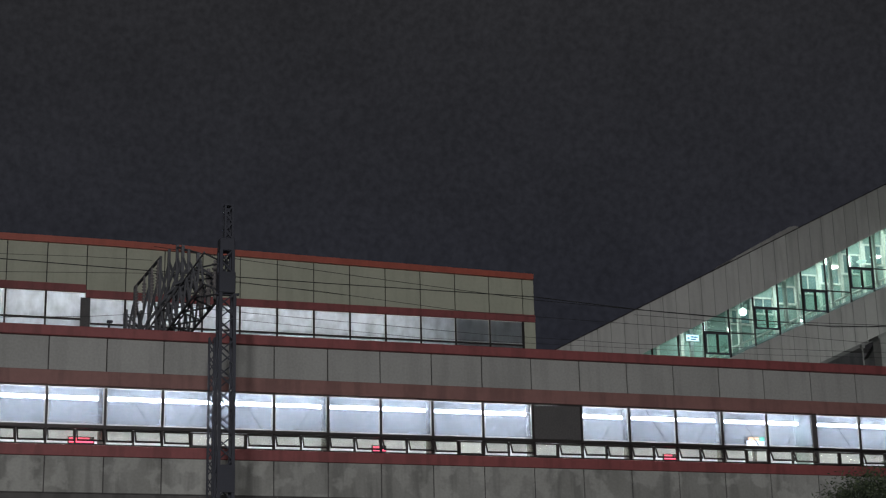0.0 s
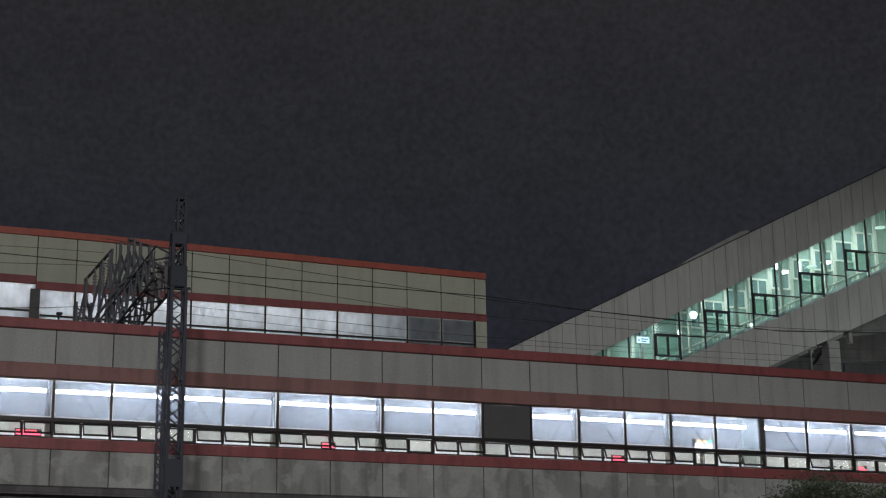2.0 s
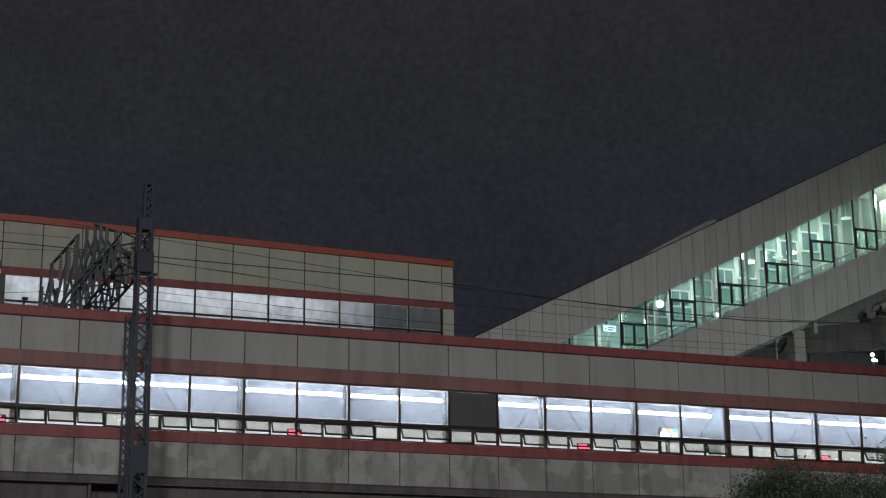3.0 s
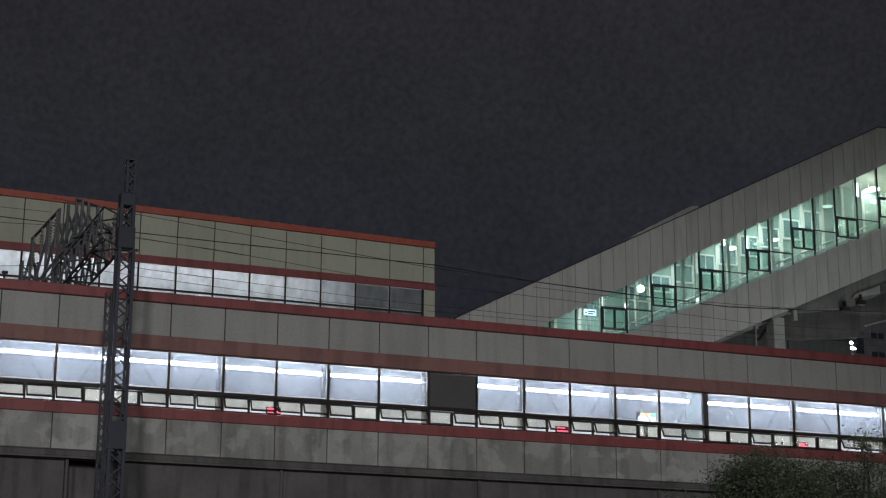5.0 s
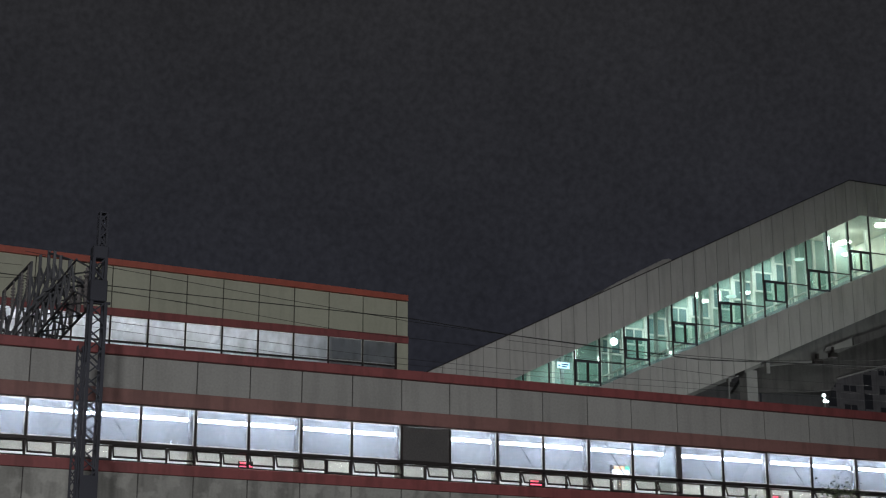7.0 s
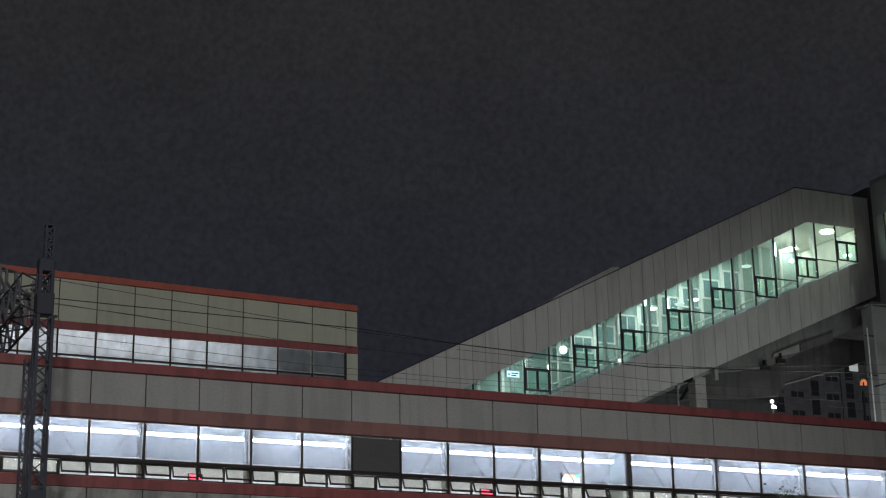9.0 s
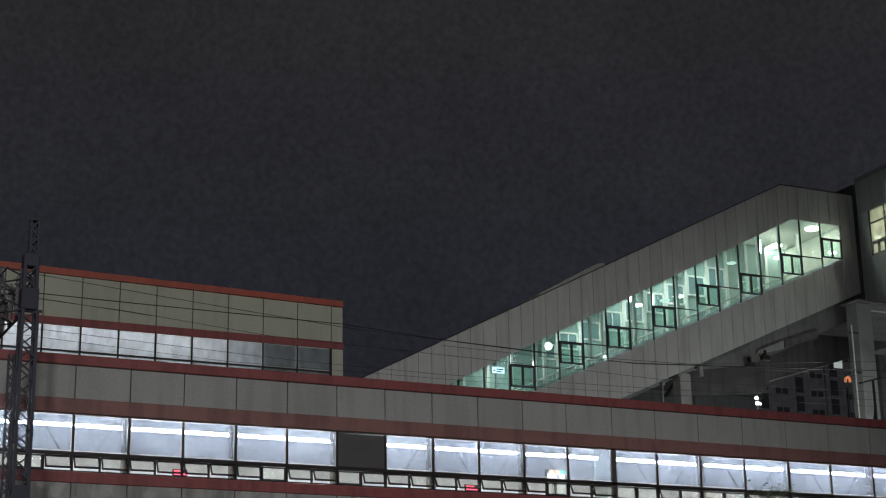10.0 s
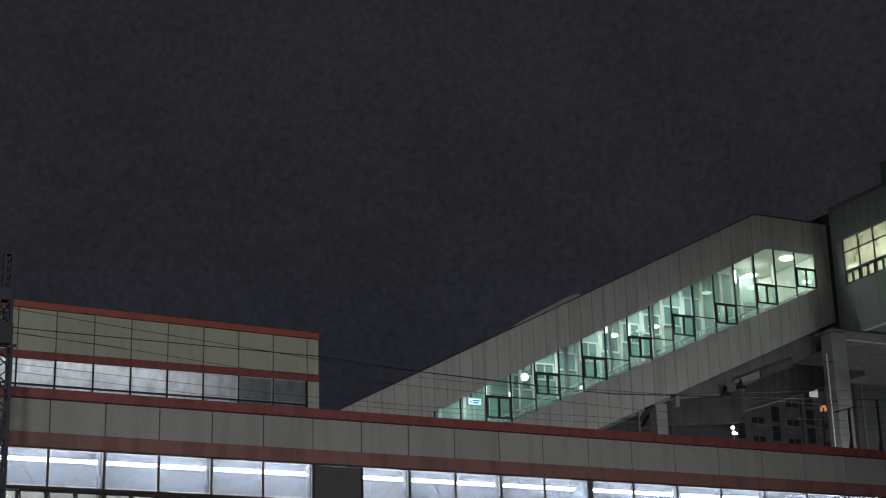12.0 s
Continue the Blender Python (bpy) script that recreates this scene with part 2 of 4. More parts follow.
GROUPS = {"fluorescent_light": "fluorescent lights", "ceiling_light": "ceiling lights", "pendant_light": "pendant lights of the stairway",
          "wall_light": "post lights of the stairway", "led_sign": "display boards", "tree": "street trees", "stair_column": "columns under the stairway"}


def thing(name, place, label, category, kind="", group=""):
    group = group or GROUPS.get(name, "")
    ob = new(name)
    ob.location = place
    ob.empty_display_size = 0.3
    WORLD[ob.name] = Matrix.Translation(place)
    return tagged(ob, label, category, group, kind)


def put(name, mesh, m, parent=None, label=""):
    """An object on a mesh at the world pose m, under its parent."""
    ob = new(name, mesh)
    if parent:
        ob.parent = parent
        ob.matrix_parent_inverse = WORLD[parent.name].inverted()
    ob.matrix_basis = m
    WORLD[ob.name] = m
    return tagged(ob, label) if label else ob


def mesh_of(name, bm, mat):
    me = bpy.data.meshes.new(name)
    bmesh.ops.recalc_face_normals(bm, faces=bm.faces)
    bm.to_mesh(me)
    bm.free()
    me.materials.append(mat)
    return me


def part(name, bm, mat, parent=None, label=""):
    return put(name, mesh_of(name, bm, mat), Matrix.Identity(4), parent, label)


def add_box(bm, x0, x1, y0, y1, z0, z1, m=None):
    vs = [bm.verts.new((x, y, z)) for x in (x0, x1) for y in (y0, y1) for z in (z0, z1)]
    for f in ((0, 1, 3, 2), (4, 6, 7, 5), (0, 4, 5, 1), (2, 3, 7, 6), (0, 2, 6, 4), (1, 5, 7, 3)):
        bm.faces.new([vs[i] for i in f])
    if m is not None:
        bmesh.ops.transform(bm, matrix=m, verts=vs)
    return vs


def box(x0, x1, y0, y1, z0, z1, bevel=0.0):
    bm = bmesh.new()
    add_box(bm, x0, x1, y0, y1, z0, z1)
    if bevel:
        bmesh.ops.bevel(bm, geom=bm.edges[:], offset=bevel, segments=1, affect="EDGES")
    return bm


def add_bar(bm, a, b, w, d=None):
    """A straight bar of rectangular section between two points."""
    a, b = Vector(a), Vector(b)
    d = d or w
    q = (b - a).to_track_quat("Z", "Y").to_matrix().to_4x4()
    add_box(bm, -w / 2, w / 2, -d / 2, d / 2, 0, (b - a).length, Matrix.Translation(a) @ q)


def add_tube(bm, a, b, r0, r1=None, seg=8):
    a, b = Vector(a), Vector(b)
    r1 = r0 if r1 is None else r1
    q = (b - a).to_track_quat("Z", "Y").to_matrix().to_4x4()
    m = Matrix.Translation((a + b) / 2) @ q
    bmesh.ops.create_cone(bm, cap_ends=True, segments=seg, radius1=r0, radius2=r1, depth=(b - a).length, matrix=m)


def prism(points, y0, y1):
    """An upright slab with the outline given in x and z, from y0 to y1."""
    bm = bmesh.new()
    a = [bm.verts.new((x, y0, z)) for x, z in points]
    b = [bm.verts.new((x, y1, z)) for x, z in points]
    n = len(points)
    bm.faces.new(a)
    bm.faces.new(b[::-1])
    for i in range(n):
        bm.faces.new((a[i], b[i], b[(i + 1) % n], a[(i + 1) % n]))
    return bm


def frame_ring(x0, x1, z0, z1, y0, y1, w):
    """A rectangular frame."""
    bm = bmesh.new()
    add_box(bm, x0, x0 + w, y0, y1, z0, z1)
    add_box(bm, x1 - w, x1, y0, y1, z0, z1)
    add_box(bm, x0 + w, x1 - w, y0, y1, z1 - w, z1)
    add_box(bm, x0 + w, x1 - w, y0, y1, z0, z0 + w)
    return bm


def edge_ring(x0, x1, z0, z1, y0, y1):
    """A pane's translucent border imitating its lit frame, narrower along its head."""
    bm = bmesh.new()
    add_box(bm, x0, x0 + 0.028, y0, y1, z0, z1)
    add_box(bm, x1 - 0.028, x1, y0, y1, z0, z1)
    add_box(bm, x0 + 0.028, x1 - 0.028, y0, y1, z1 - 0.014, z1)
    add_box(bm, x0 + 0.028, x1 - 0.028, y0, y1, z0, z0 + 0.030)
    return bm


# ---- ground and viaduct ----
ground = part("ground", box(-600, 700, -400, 900, -0.5, 0.0), M["asphalt"])
tagged(ground, "dark asphalt ground under the elevated station", "ground", kind="structure")

YF, YB = 44.0, 62.5
X0, X1 = -8.0, 66.0

viaduct = thing("viaduct", (20, 52, 0), "dark stained concrete railway viaduct under the platforms", "viaduct", kind="structure")
part("deck", box(X0, X1, YF + 0.02, 71, 7.42, 8.0), M["concrete"], viaduct)
part("slab_edge", box(X0, X1, YF - 0.10, YF + 0.02, 7.235, 7.40, 0.02), M["concrete"], viaduct)
part("drip_ledge", box(X0, X1, YF - 0.18, YF + 0.3, 7.185, 7.232), M["concrete"], viaduct, "paler weathered drip ledge")
part("girder", box(8.75, X1, YF + 0.22, YF + 1.2, 4.6, 7.40), M["concrete"], viaduct)
part("girder", box(X0, 7.62, YF + 0.30, YF + 1.2, 4.6, 7.40), M["concrete"], viaduct)
part("recess_wall", box(7.5, 8.9, YF + 1.21, YF + 1.4, 4.6, 7.40), M["concrete"], viaduct)
part("girder", box(X0, X1, YF + 6.0, YF + 6.8, 5.2, 7.40), M["concrete"], viaduct)
for x in (-4, 13.3, 30.5, 47.5):
    part("pier", box(x - 0.7, x + 0.7, YF + 1.3, YF + 3.0, 0, 7.40, 0.05), M["concrete"], viaduct)
    part("pier", box(x - 0.7, x + 0.7, YB - 1.0, YB + 0.8, 0, 7.40, 0.05), M["concrete"], viaduct)
for x in (7.66, 13.5, 19.4, 25.3):
    bm = bmesh.new()
    add_tube(bm, (x, YF + 0.12, 0), (x, YF + 0.12, 7.18), 0.045)
    part("drain_pipe", bm, M["concrete"], viaduct, "stained grey drain pipe")

# ---- front platform building ----
front = thing("platform_building", (20, YF, 8), "grey panelled station platform building with red trim bands and lit windows", "building")
LEFT = [25.33 - 1.5115 * k for k in range(22)][::-1]
RIGHT = [26.95, 28.53, 30.15, 31.84, 33.56, 35.27, 37.01] + [37.01 + 1.73 * k for k in range(1, 16)]
MULL = LEFT + RIGHT
FIRST = min(range(len(MULL)), key=lambda i: abs(MULL[i] - 4.16))
COLUMN_AT = 26.95

part("floor_slab", box(X0, X1, YF + 0.05, YF + 5.0, 8.0, 8.12), M["concrete"], front)
part("roof", box(X0, X1, YF + 0.02, YF + 5.2, 11.60, 11.76), M["soffit"], front)
part("ceiling_panel", box(X0, X1, YF + 0.1, YF + 4.9, 11.36, 11.42), M["interior"], front, "white ceiling lining")
part("back_wall", box(X0, X1, YF + 4.9, YF + 5.1, 8.12, 11.58), M["interior"], front, "pale bluish rear wall of the platform")
part("end_wall", box(X0 - 0.2, X0, YF, YF + 5.1, 8.0, 11.6), M["panel"], front)
part("roof_trim", box(X0, X1, YF - 0.16, YF + 0.10, 11.53, 11.80, 0.015), M["red"], front, "weathered red roof edge trim")
part("head_trim", box(X0, X1, YF - 0.05, YF + 0.08, 10.235, 10.63, 0.012), M["dark_red"], front, "dull red-brown band over the windows")
part("sill_trim", box(X0, X1, YF - 0.07, YF + 0.08, 8.375, 8.665, 0.012), M["red"], front, "weathered red band under the windows")
part("transom", box(X0, X1, YF - 0.02, YF + 0.07, 9.105, 9.205, 0.008), M["frame"], front)
part("sill_rail", box(X0, X1, YF - 0.01, YF + 0.06, 8.668, 8.705), M["frame"], front)
part("head_rail", box(X0, X1, YF - 0.01, YF + 0.06, 10.195, 10.232), M["frame"], front)


def bay_panels(z0, z1, mat, depth):
    shared = {}
    for a, b in zip(MULL[:-1], MULL[1:]):
        w = round(b - a, 2)
        if w not in shared:
            bm = box(-w / 2 + 0.014, w / 2 - 0.014, 0, depth, z0, z1, 0.006)
            shared[w] = mesh_of("wall_panel", bm, M[mat])
        put("wall_panel", shared[w], Matrix.Translation(((a + b) / 2, YF + random.uniform(-0.004, 0.004), 0)), front)


bay_panels(10.633, 11.528, "panel", 0.06)
bay_panels(7.44, 8.372, "panel_low", 0.06)
part("panel_backing", box(X0, X1, YF + 0.062, YF + 0.1, 10.60, 11.58), M["frame"], front, "dark joint backing")
part("panel_backing", box(X0, X1, YF + 0.062, YF + 0.1, 7.42, 8.40), M["frame"], front, "dark joint backing")

CLOSED = {5, 6, 15, 18, 27, 30, 31, 33, 34, 35, 40, 45, 46}
DARK_BAY = 17.77
for i, x in enumerate(MULL):
    if abs(x - COLUMN_AT) < 0.05:
        part("joint_post", box(x - 0.095, x + 0.095, YF - 0.02, YF + 0.075, 8.706, 10.194, 0.01), M["black_panel"], front, "wide grey-brown post between two lengths of windows")
    else:
        part("mullion", box(x - 0.032, x + 0.032, YF - 0.015, YF + 0.075, 8.706, 10.194), M["frame"], front)
for i, (a, b) in enumerate(zip(MULL[:-1], MULL[1:])):
    if b > 60:
        continue
    if abs(a - DARK_BAY) < 0.2:
        board = part("blind_panel", box(a + 0.034, b - 0.034, YF + 0.0, YF + 0.05, 9.215, 10.19, 0.004), M["black_panel"], front, "dark boarded-over window bay")
    else:
        win = part("window", edge_ring(a + 0.033, b - 0.033, 9.214, 10.192, YF + 0.018, YF + 0.03), M["lit_edge"], front, "fixed platform window with hazy glass")
        glass = part("pane", box(a + 0.062, b - 0.062, YF + 0.02, YF + 0.028, 9.245, 10.177), M["glass_front"], win)
        glass.visible_shadow = False
    for h in (0, 1):
        k = 2 * (i - FIRST) + h
        c0, c1 = a + (b - a) / 2 * h + 0.034 - 0.008 * h, a + (b - a) / 2 * (h + 1) - 0.026 - 0.008 * h
        tilt = 0.0 if k in CLOSED or (h == 0 and abs(a - DARK_BAY) < 0.2) else random.uniform(23, 30)
        hinge = Matrix.Translation((0, YF + 0.02, 9.088)) @ pose(0, 0, 0, -tilt, 0, 0)
        bm = frame_ring(c0, c1, -0.375, 0, -0.02, 0.02, 0.036)
        sash = put("awning_window", mesh_of("awning_window", bm, M["frame"]), hinge, front, "small top-hung window, tilted open" if tilt else "small top-hung window, shut")
        put("pane", mesh_of("pane", box(c0 + 0.036, c1 - 0.036, -0.004, 0.004, -0.339, -0.036), M["glass_low"]), hinge, sash)
    part("middle_post", box((a + b) / 2 - 0.025, (a + b) / 2 + 0.025, YF + 0.0, YF + 0.07, 8.706, 9.089), M["frame"], front)

COLS = [26.77 - 3.023 * (11 - k) for k in range(12)] + [26.77 + 3.36 * k for k in range(1, 10)]


def behind(x, dy):
    """The x of a thing dy behind the windows that lines up with x in their plane, from the camera."""
    return x * (YF + dy) / YF


for k, x in enumerate(COLS):
    c = behind(x, 0.5)
    if abs(x - 26.77) > 0.01:
        part("column", box(c - 0.11, c + 0.11, YF + 0.39, YF + 0.61, 8.12, 11.36, 0.02), M["soffit"], front, "grey steel roof column behind the glass")
    if k + 1 < len(COLS) and k not in (3, 6, 7):
        m = behind((x + COLS[k + 1]) / 2 + 0.22, 0.3)
        for d in (-1, 1):
            bm = bmesh.new()
            add_bar(bm, (m + d * 1.36, YF + 0.3, 10.6), (m + d * 0.46, YF + 0.3, 9.25), 0.022)
            part("brace", bm, M["concrete"], front, "thin dark diagonal wind brace")
# set behind the tube and placed to fit the camera's view
part("joint_column", box(26.84, 27.30, YF + 0.97, YF + 1.02, 8.12, 11.36, 0.015), M["green_interior"], front, "pale teal panel set back to show beside the wide post from the camera")


def tube_light(x0, x1, y, z, mat, label):
    lampo = thing("fluorescent_light", (x0, y, z), label, "light")
    part("housing", box(x0, x1, y - 0.05, y + 0.05, z + 0.055, z + 0.12, 0.01), M["white_frame"], lampo)
    bm = bmesh.new()
    add_tube(bm, (x0 + 0.02, y, z), (x1 - 0.02, y, z), 0.039, seg=6)
    part("tube", bm, M[mat], lampo)
    for xx in (x0 + 0.3, x1 - 0.3):
        bm = bmesh.new()
        add_bar(bm, (xx, y, z + 0.12), (xx, y, 11.36), 0.012)
        part("hanger", bm, M["frame"], lampo)


for a, b in zip(COLS[:-1], COLS[1:]):
    tube_light(behind(a + 0.11, 0.75), behind(b - 0.36 if abs(b - 26.77) < 0.01 else b + 0.05, 0.75), YF + 0.75, 10.045, "tube", "long white fluorescent light hung along the platform windows")


def red_board(x0, x1, z, y=YF + 0.45):
    sign = thing("led_sign", ((x0 + x1) / 2, y, z), "small red glowing display board behind the platform window", "sign")
    part("housing", box(x0 - 0.03, x1 + 0.03, y + 0.01, y + 0.08, z - 0.09, z + 0.09, 0.01), M["frame"], sign)
    bm = bmesh.new()
    for r in (-0.045, 0.03):
        add_box(bm, x0, x1 - 0.1 * (r > 0), y - 0.004, y + 0.008, z + r - 0.028, z + r + 0.028)
    part("display", bm, M["red_sign"], sign)
    bm = bmesh.new()
    add_box(bm, x0 + 0.02, x0 + 0.06, y + 0.02, y + 0.06, 8.12, z - 0.091)
    part("post", bm, M["frame"], sign)


for a, b in ((4.82, 5.45), (13.14, 13.50), (22.09, 22.45), (30.56, 30.92)):
    red_board(a, b, 8.88)

kiosk = thing("vending_sign", (25.2, YF + 0.5, 9.3), "white, orange and green lit sign inside the platform window", "sign")
part("housing", box(24.86, 25.50, YF + 0.5, YF + 0.62, 9.22, 9.58, 0.01), M["frame"], kiosk)
part("panel", box(24.88, 25.48, YF + 0.485, YF + 0.498, 9.24, 9.44), M["white_sign"], kiosk)
part("stripe", box(24.95, 25.30, YF + 0.485, YF + 0.498, 9.45, 9.55), M["orange_sign"], kiosk)
part("stripe", box(25.33, 25.48, YF + 0.480, YF + 0.498, 9.45, 9.56), M["green_sign"], kiosk)
part("post", box(25.1, 25.2, YF + 0.5, YF + 0.6, 8.12, 9.218), M["frame"], kiosk)

# ---- rear platform building ----
rear = thing("rear_building", (12, YB, 8), "cream panelled station building with red trim and frosted lit windows", "building")
XE = 25.51


def roof_z(x):
    return 19.57 - 0.0160 * (x - 8.0) if x > 8 else 19.57


bays = [24.99 - 1.4815 * k for k in range(0, 23)][::-1] + [XE]
part("wall_below", box(X0, XE, YB, YB + 0.2, 8.0, 15.98), M["panel"], rear)
part("rear_wall", box(X0, XE, YB + 4.0, YB + 4.2, 8.0, 19.0), M["interior"], rear, "white inner wall")
part("side_wall", box(XE - 0.14, XE, YB + 0.07, YB + 4.0, 15.98, 19.0), M["cream"], rear)
part("roof", prism([(X0, 19.36), (8, 19.36), (XE, 19.08), (XE, 19.2), (8, 19.48), (X0, 19.48)], YB + 0.06, YB + 4.4), M["soffit"], rear)
part("ceiling_panel", box(X0, XE - 0.15, YB + 0.1, YB + 4.0, 18.2, 18.26), M["interior"], rear, "white ceiling lining")
part("roof_trim", prism([(X0, 19.32), (8, 19.32), (XE - 0.05, 19.05), (XE - 0.05, 19.29), (8, 19.57), (X0, 19.57)], YB - 0.14, YB + 0.055), M["red_bright"], rear, "red painted roof edge trim")
part("head_trim", box(7.21, XE, YB - 0.06, YB + 0.06, 17.25, 17.555, 0.012), M["red"], rear, "red band over the frosted windows")
part("head_trim", box(X0, 7.20, YB - 0.08, YB + 0.06, 17.45, 17.75, 0.012), M["red"], rear, "red band over the frosted windows")
part("lower_trim", box(X0, XE, YB - 0.06, YB + 0.06, 15.70, 16.06, 0.012), M["red"], rear)
part("window_rail", box(7.4, 24.95, YB - 0.02, YB + 0.05, 16.225, 16.295), M["frame"], rear)
part("window_rail", box(X0, 7.05, YB - 0.02, YB + 0.05, 16.38, 16.45), M["frame"], rear)
part("pilaster", box(7.02, 7.38, YB - 0.03, YB + 0.3, 16.06, 17.25), M["black_panel"], rear, "dark joint between two lengths of the building")
part("panel_backing", box(X0, XE, YB + 0.062, YB + 0.09, 17.5, 19.2), M["frame"], rear)
for a, b in zip(bays[:-1], bays[1:]):
    lo = 17.755 if b < 7.4 else 17.558
    pts = [(a + 0.02, lo), (b - 0.02, lo), (b - 0.02, roof_z(b) - 0.255), (a + 0.02, roof_z(a) - 0.255)]
    part("wall_panel", prism(pts, YB, YB + 0.06), M["cream"], rear)
    if b == XE:
        part("wall_panel", box(a + 0.03, b, YB, YB + 0.06, 16.07, 17.245), M["cream"], rear)
        continue
    top = 17.445 if b < 7.4 else 17.245
    part("mullion", box(a - 0.035, a + 0.035, YB - 0.015, YB + 0.05, 16.07, top), M["frame"], rear)
    win = part("window", frame_ring(a + 0.036, b - 0.036, 16.30 if b > 7.4 else 16.455, top, YB + 0.01, YB + 0.045, 0.02), M["white_frame"], rear, "frosted fixed window")
    part("pane", box(a + 0.057, b - 0.057, YB + 0.02, YB + 0.028, 16.321 if b > 7.4 else 16.476, top - 0.021), M["glass_rear"], win)
    part("lower_pane", box(a + 0.036, b - 0.036, YB + 0.02, YB + 0.028, 16.07, 16.22 if b > 7.4 else 16.375), M["glass_rear"], rear)
part("mullion", box(24.99 - 0.07, 24.99 + 0.028, YB - 0.015, YB + 0.05, 16.07, 17.245), M["frame"], rear)
# added unseen screen that keeps the two end bays dim
part("partition", box(22.02, 22.10, YB + 0.1, YB + 4.0, 15.98, 17.35), M["interior"], rear, "added unseen white screen that holds light back from the end bays")
x = X0 + 0.2
while x < 19.8:
    light = thing("fluorescent_light", (x, YB + 1.4, 17.9), "white fluorescent batten light behind the frosted windows", "light")
    part("housing", box(x, x + 2.3, YB + 1.34, YB + 1.46, 18.0, 18.2), M["white_frame"], light)
    bm = bmesh.new()
    add_tube(bm, (x, YB + 1.4, 17.95), (x + 2.3, YB + 1.4, 17.95), 0.05)
    part("tube", bm, M["tube_rear"], light)
    x += 2.6

# ---- covered stairway ----
stair = thing("covered_stairway", (40, YB, 8), "grey panelled covered stairway with a band of lit greenish windows", "stairway")
DEPTH = 4.6
BAY = 1.243
XS = 26.0


def roof_line(x):
    return min(27.40, 18.04 + 0.5104 * (x - 30.13))


def head_line(x):
    return min(25.725, 16.17 + 0.5126 * (x - 30.36))


def sill_line(x):
    return 16.42 + 0.4487 * (x - 35.0)


def foot_line(x):
    return 16.23 + 0.445 * (x - 39.0)


def cuts(a, b, *breaks):
    return [a] + [c for c in breaks if a + 0.01 < c < b - 0.01] + [b]


def strip(a, b, low, high, y0, y1, *breaks):
    xs = cuts(a, b, *breaks)
    return prism([(x, low(x)) for x in xs] + [(x, high(x)) for x in reversed(xs)], y0, y1)


BREAKS = (48.47, 49.0)
END = 52.85
posts = [32.04 + BAY * k for k in range(-5, 17)]
x = posts[0]
while x < END - 0.05:
    b = min(x + BAY / 2, END)
    jam = 0.011
    if x >= posts[-1] - 0.02:
        part("wall_panel", strip(x + jam, b - jam, foot_line, roof_line, YB, YB + 0.08, *BREAKS), M["metal_panel"], stair)
    else:
        part("wall_panel", strip(x + jam, b - jam, head_line, roof_line, YB, YB + 0.08, *BREAKS), M["metal_panel"], stair)
        part("wall_panel", strip(x + jam, b - jam, foot_line, sill_line, YB, YB + 0.08, *BREAKS), M["metal_panel"], stair)
    x += BAY / 2
part("panel_backing", strip(posts[0], END, lambda x: head_line(x) + 0.03, lambda x: roof_line(x) - 0.02, YB + 0.082, YB + 0.12, *BREAKS), M["frame"], stair)
part("panel_backing", strip(posts[0], END, lambda x: foot_line(x) + 0.02, lambda x: sill_line(x) - 0.03, YB + 0.082, YB + 0.12, *BREAKS), M["frame"], stair)
part("roof", strip(posts[0], END, lambda x: head_line(x) + 0.9, lambda x: roof_line(x) - 0.03, YB + 0.125, YB + DEPTH, *BREAKS), M["soffit"], stair)
part("ceiling_panel", strip(posts[0], END, lambda x: head_line(x) + 0.06, lambda x: head_line(x) + 0.12, YB + 0.125, YB + DEPTH, *BREAKS), M["green_interior"], stair, "pale green-white ceiling lining")
part("floor", strip(posts[0], END, foot_line, lambda x: foot_line(x) + 0.25, YB + 0.125, YB + DEPTH, *BREAKS), M["soffit"], stair)
part("edge_beam", strip(posts[0], END, lambda x: foot_line(x) - 0.35, lambda x: foot_line(x) - 0.004, YB + DEPTH - 0.6, YB + DEPTH, *BREAKS), M["soffit"], stair, "grey beam under the far edge")
part("hanger", box(43.72, 43.92, YB + 0.9, YB + 1.1, 17.72, 18.5), M["soffit"], stair, "short pale hanger under the stair flight")
part("edge_beam", strip(43.6, 52.8, lambda x: foot_line(x) - 0.12 - 1.03 * min(1.0, (x - 43.6) / 3.6), lambda x: foot_line(x) - 0.004, YB + 1.2, YB + 2.0, 47.2, *BREAKS), M["beam"], stair, "deep grey beam under the stair flight")
part("far_wall", strip(posts[0], END, foot_line, lambda x: head_line(x) + 0.9, YB + DEPTH + 0.004, YB + DEPTH + 0.2, *BREAKS), M["far_lining"], stair, "teal-green far wall")
part("landing_wall", box(52.0, 52.12, YB + 0.13, YB + DEPTH, 23.0, 25.72), M["cream_interior"], stair, "cream end wall of the landing")
part("landing_ceiling", box(48.9, 51.99, YB + 0.14, YB + DEPTH - 0.125, 25.745, 25.78), M["cream_interior"], stair)
part("roof_edge", strip(posts[0], 36.4, lambda x: roof_line(x) + 0.004, lambda x: roof_line(x) + 0.05, YB - 0.03, YB + 0.3), M["frame"], stair)
part("roof_edge", strip(36.41, END, lambda x: roof_line(x) + 0.004, lambda x: roof_line(x) + 0.05, YB - 0.03, YB + 0.3, *BREAKS), M["frame"], stair)
part("roof_hatch", prism([(x, roof_line(x) + h) for x, h in ((34.8, 0.01), (38.6, 0.01), (38.45, 0.17), (38.1, 0.27), (37.6, 0.26), (35.2, 0.14))], YB + 0.35, YB + 2.0), M["metal_panel"], stair, "raised flashing on the roof")

